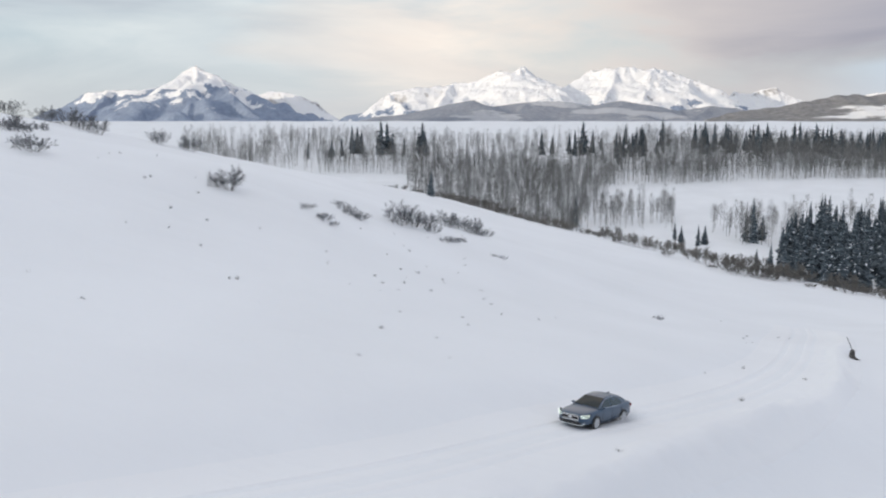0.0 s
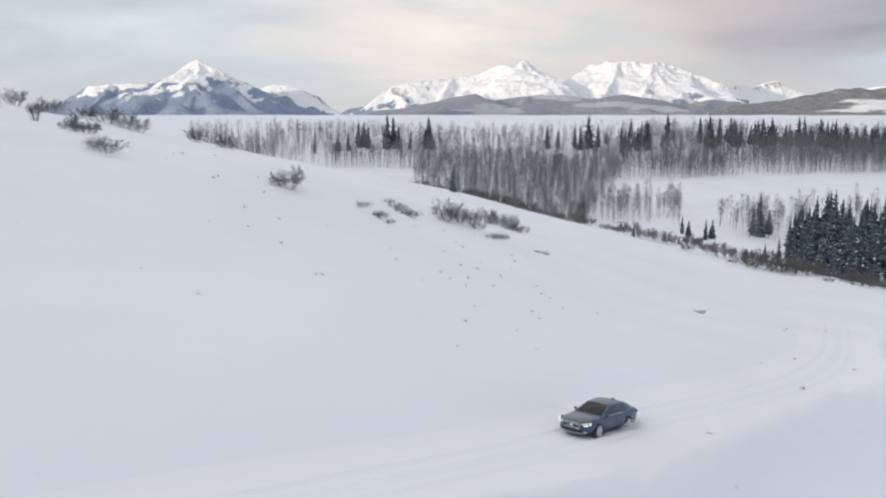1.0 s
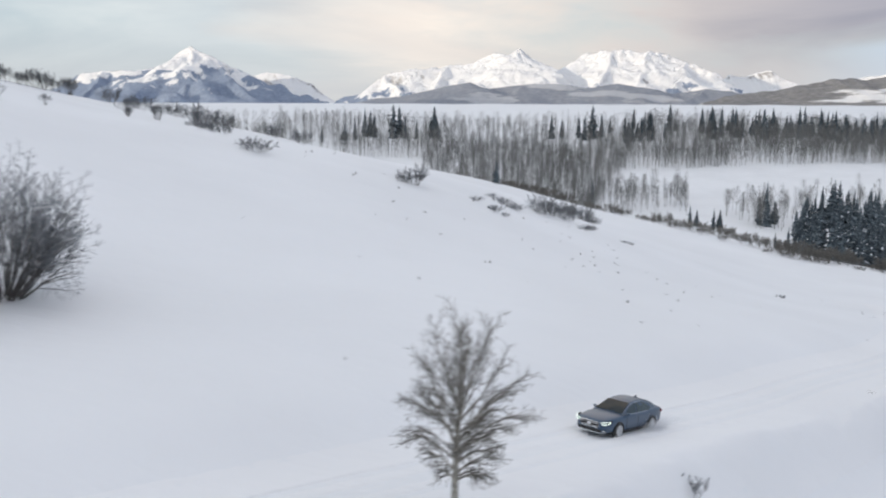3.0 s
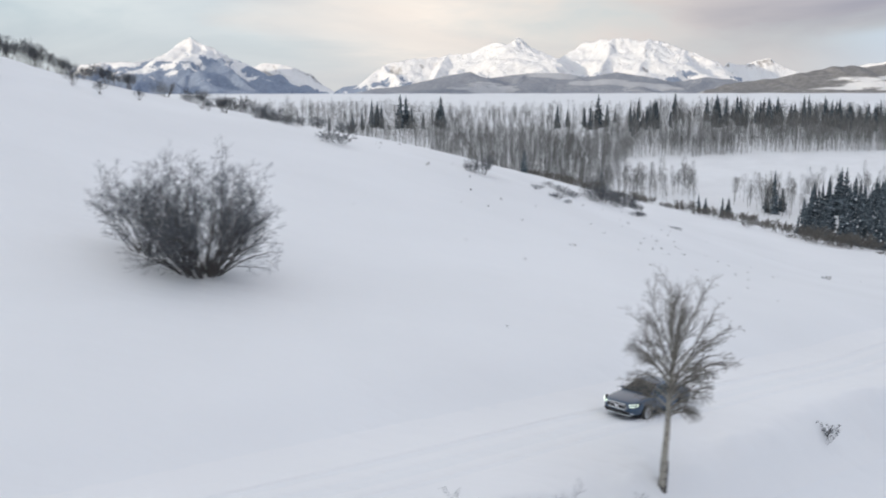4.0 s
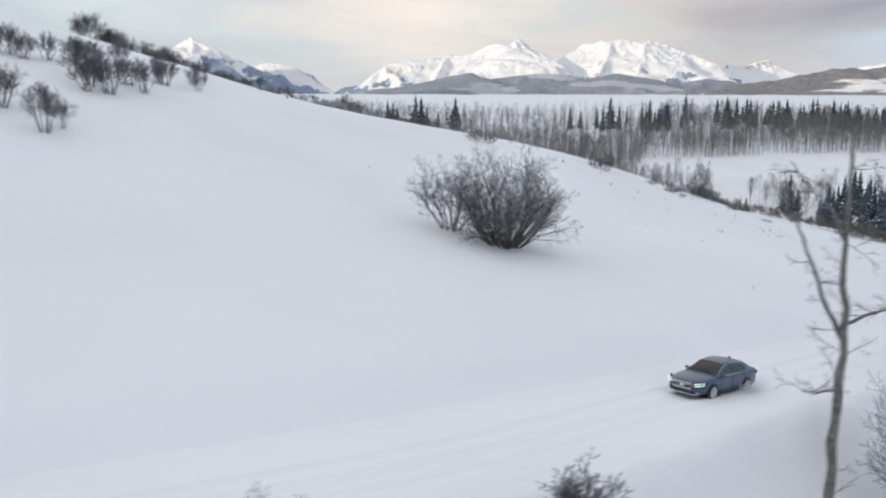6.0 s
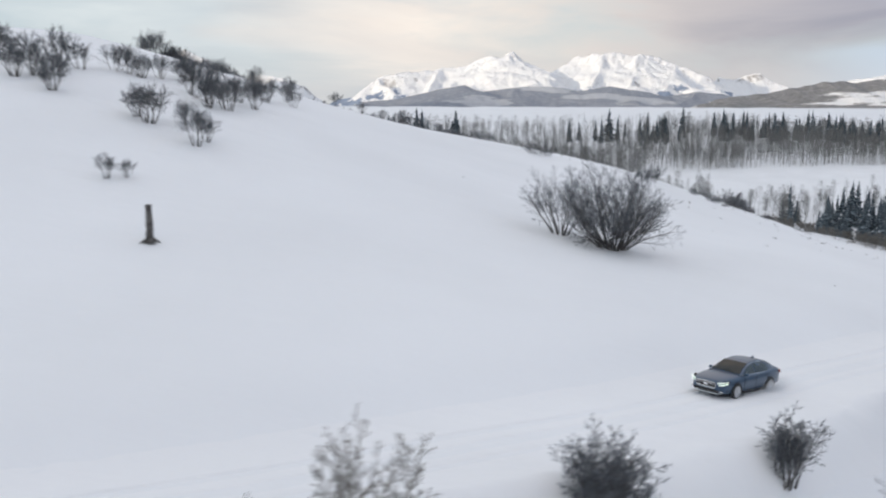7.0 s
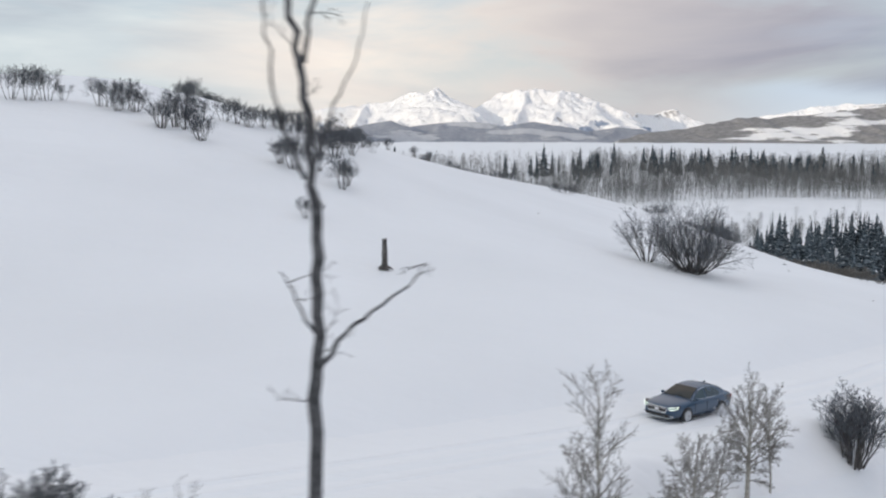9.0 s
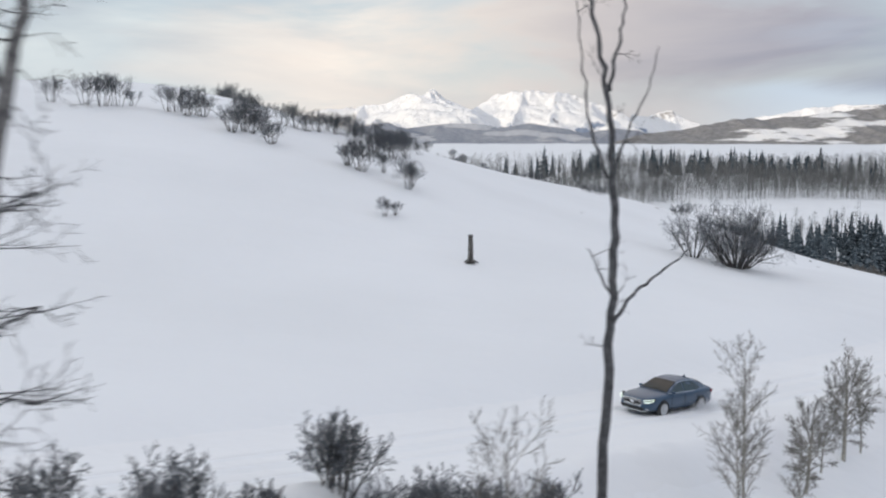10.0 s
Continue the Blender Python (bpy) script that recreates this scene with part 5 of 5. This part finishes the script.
        part("tail_light", *plate([(-2.47, side * 0.48, 0.90), (-2.40, side * 0.78, 0.93), (-2.16, side * 0.885, 0.95), (-2.2, side * 0.875, 0.82), (-2.42, side * 0.76, 0.78), (-2.48, side * 0.48, 0.80)], (-0.02, side * 0.025, 0)), REDLENS, car, "red tail light")
    # grille: a chrome six-sided frame round dark bars
    six = [(0.44, 0.745), (0.53, 0.67), (0.44, 0.495), (-0.44, 0.495), (-0.53, 0.67), (-0.44, 0.745)]
    grille = part("grille", *plate([(2.43, y, z) for y, z in six], (0.016, 0, 0)), BLACK, car)
    vv, ff = [], []
    tube(vv, ff, [Vector((2.45, y, z)) for y, z in six + six[:1]], [0.024] * 7, 6)
    part("frame", vv, ff, CHROME, grille, "chrome grille frame")
    for z, wide in ((0.55, 0.84), (0.68, 0.96)):
        v, f = box(2.452, 0, z, 0.02, wide, 0.018)
        part("bar", v, f, CHROME, grille)
    v, f = box(2.46, 0, 0.625, 0.03, 0.19, 0.09)
    part("badge", v, f, CHROME, grille, bevel=0.012)
    part("lower_intake", *plate([(2.415, 0.66, 0.43), (2.41, 0.58, 0.31), (2.41, -0.58, 0.31), (2.415, -0.66, 0.43)], (0.012, 0, 0)), BLACK, car)
    vv, ff = [], []
    tube(vv, ff, [Vector((2.30, 0.72, 0.285)), Vector((2.42, 0.50, 0.275)), Vector((2.43, 0, 0.27)), Vector((2.42, -0.50, 0.275)), Vector((2.30, -0.72, 0.285))], [0.022] * 5, 6)
    part("bumper_trim", vv, ff, CHROME, car, "silver lower bumper trim")
    part("roof_fin", *plate([(-1.02, 0, 1.46), (-1.26, 0, 1.53), (-1.30, 0, 1.40)], (0, 0.02, 0)), PAINT, car)
    for side in (0.42, -0.30):
        vv, ff = [], []
        tube(vv, ff, [Vector((0.99, side, 1.03)), Vector((0.86, side + 0.45 * (1 if side < 0 else -1), 1.115))], [0.012, 0.008], 5)
        part("wiper", vv, ff, BLACK, car)
    wheels = [wheel(car, x, side) for x in (1.375, -1.375) for side in (1, -1)]
    return car, wheels


def build_spray():
    """Powder thrown up round the rear wheels and trailing behind: thousands of small grains in one loose cloud."""
    rng = random.Random(400)
    verts, faces = [], []
    for _ in range(14000):
        back = min(rng.expovariate(1 / 0.6), 3.0)
        side = rng.choice((-1, 1))
        x = -0.9 - back + rng.uniform(-0.5, 0.5)
        y = side * (0.90 + abs(rng.gauss(0, 0.16 + 0.12 * back)))
        z = 0.02 + abs(rng.gauss(0, 0.19 + 0.05 * back)) * math.exp(-max(0, back - 1.6) * 0.5)
        if rng.random() < 0.18:
            x, y, z = 1.0 - rng.expovariate(1 / 1.2), side * (0.97 + abs(rng.gauss(0, 0.12))), 0.02 + abs(rng.gauss(0, 0.09))
        elif rng.random() < 0.25:
            x, y = -2.5 - rng.expovariate(1 / 0.7), rng.uniform(-0.9, 0.9)
        r = rng.uniform(0.006, 0.015)
        i = len(verts)
        verts += [(x, y, z + r), (x + r, y, z - r * 0.6), (x - r * 0.5, y + r, z - r * 0.6), (x - r * 0.5, y - r, z - r * 0.6)]
        faces += [(i, i + 1, i + 2), (i, i + 2, i + 3), (i, i + 3, i + 1)]
    ob = mesh_object("snow_spray", verts, faces, POWDER, smooth=True)
    return tagged(ob, "powder snow thrown up by the car's wheels", "snow", kind="stuff")


CAR, WHEELS = build_car()
SPRAY = build_spray()


def motions():
    # the car climbs the road at about ten metres a second
    at = np.array([0, 2, 5, 7.5, 9.5, 10.0])
    px = np.polyfit(at, [8.01, -4.01, -24.98, -44.75, -60.4, -64.4], 3)
    py = np.polyfit(at, [49.02, 35.18, 15.09, -2.66, -13.9, -16.7], 3)

    def car_pose(t):
        x, y = float(np.polyval(px, t)), float(np.polyval(py, t))
        dx, dy = float(np.polyval(np.polyder(px), t)), float(np.polyval(np.polyder(py), t))
        n = math.hypot(dx, dy)
        dx, dy = dx / n, dy / n
        front, back = (float(ground_z(x + k * dx, y + k * dy)) for k in (1.375, -1.375))
        return pose(x, y, (front + back) / 2 - 0.02, 0, -math.degrees(math.atan2(front - back, 2.75)), math.degrees(math.atan2(dy, dx)))

    rows = [(t / 4, car_pose(t / 4)) for t in range(41)]
    walk(CAR, rows)
    walk(SPRAY, rows)
    turns = [(0.0, 0.0)]
    for k in range(1, 251):
        a, b = car_pose((k - 1) / 25).translation, car_pose(k / 25).translation
        turns.append((k / 25, turns[-1][1] + (b - a).length / 0.335))
    for w, base in WHEELS:
        walk(w, [(t, base @ Matrix.Rotation(a, 4, "Y")) for t, a in turns])


motions()
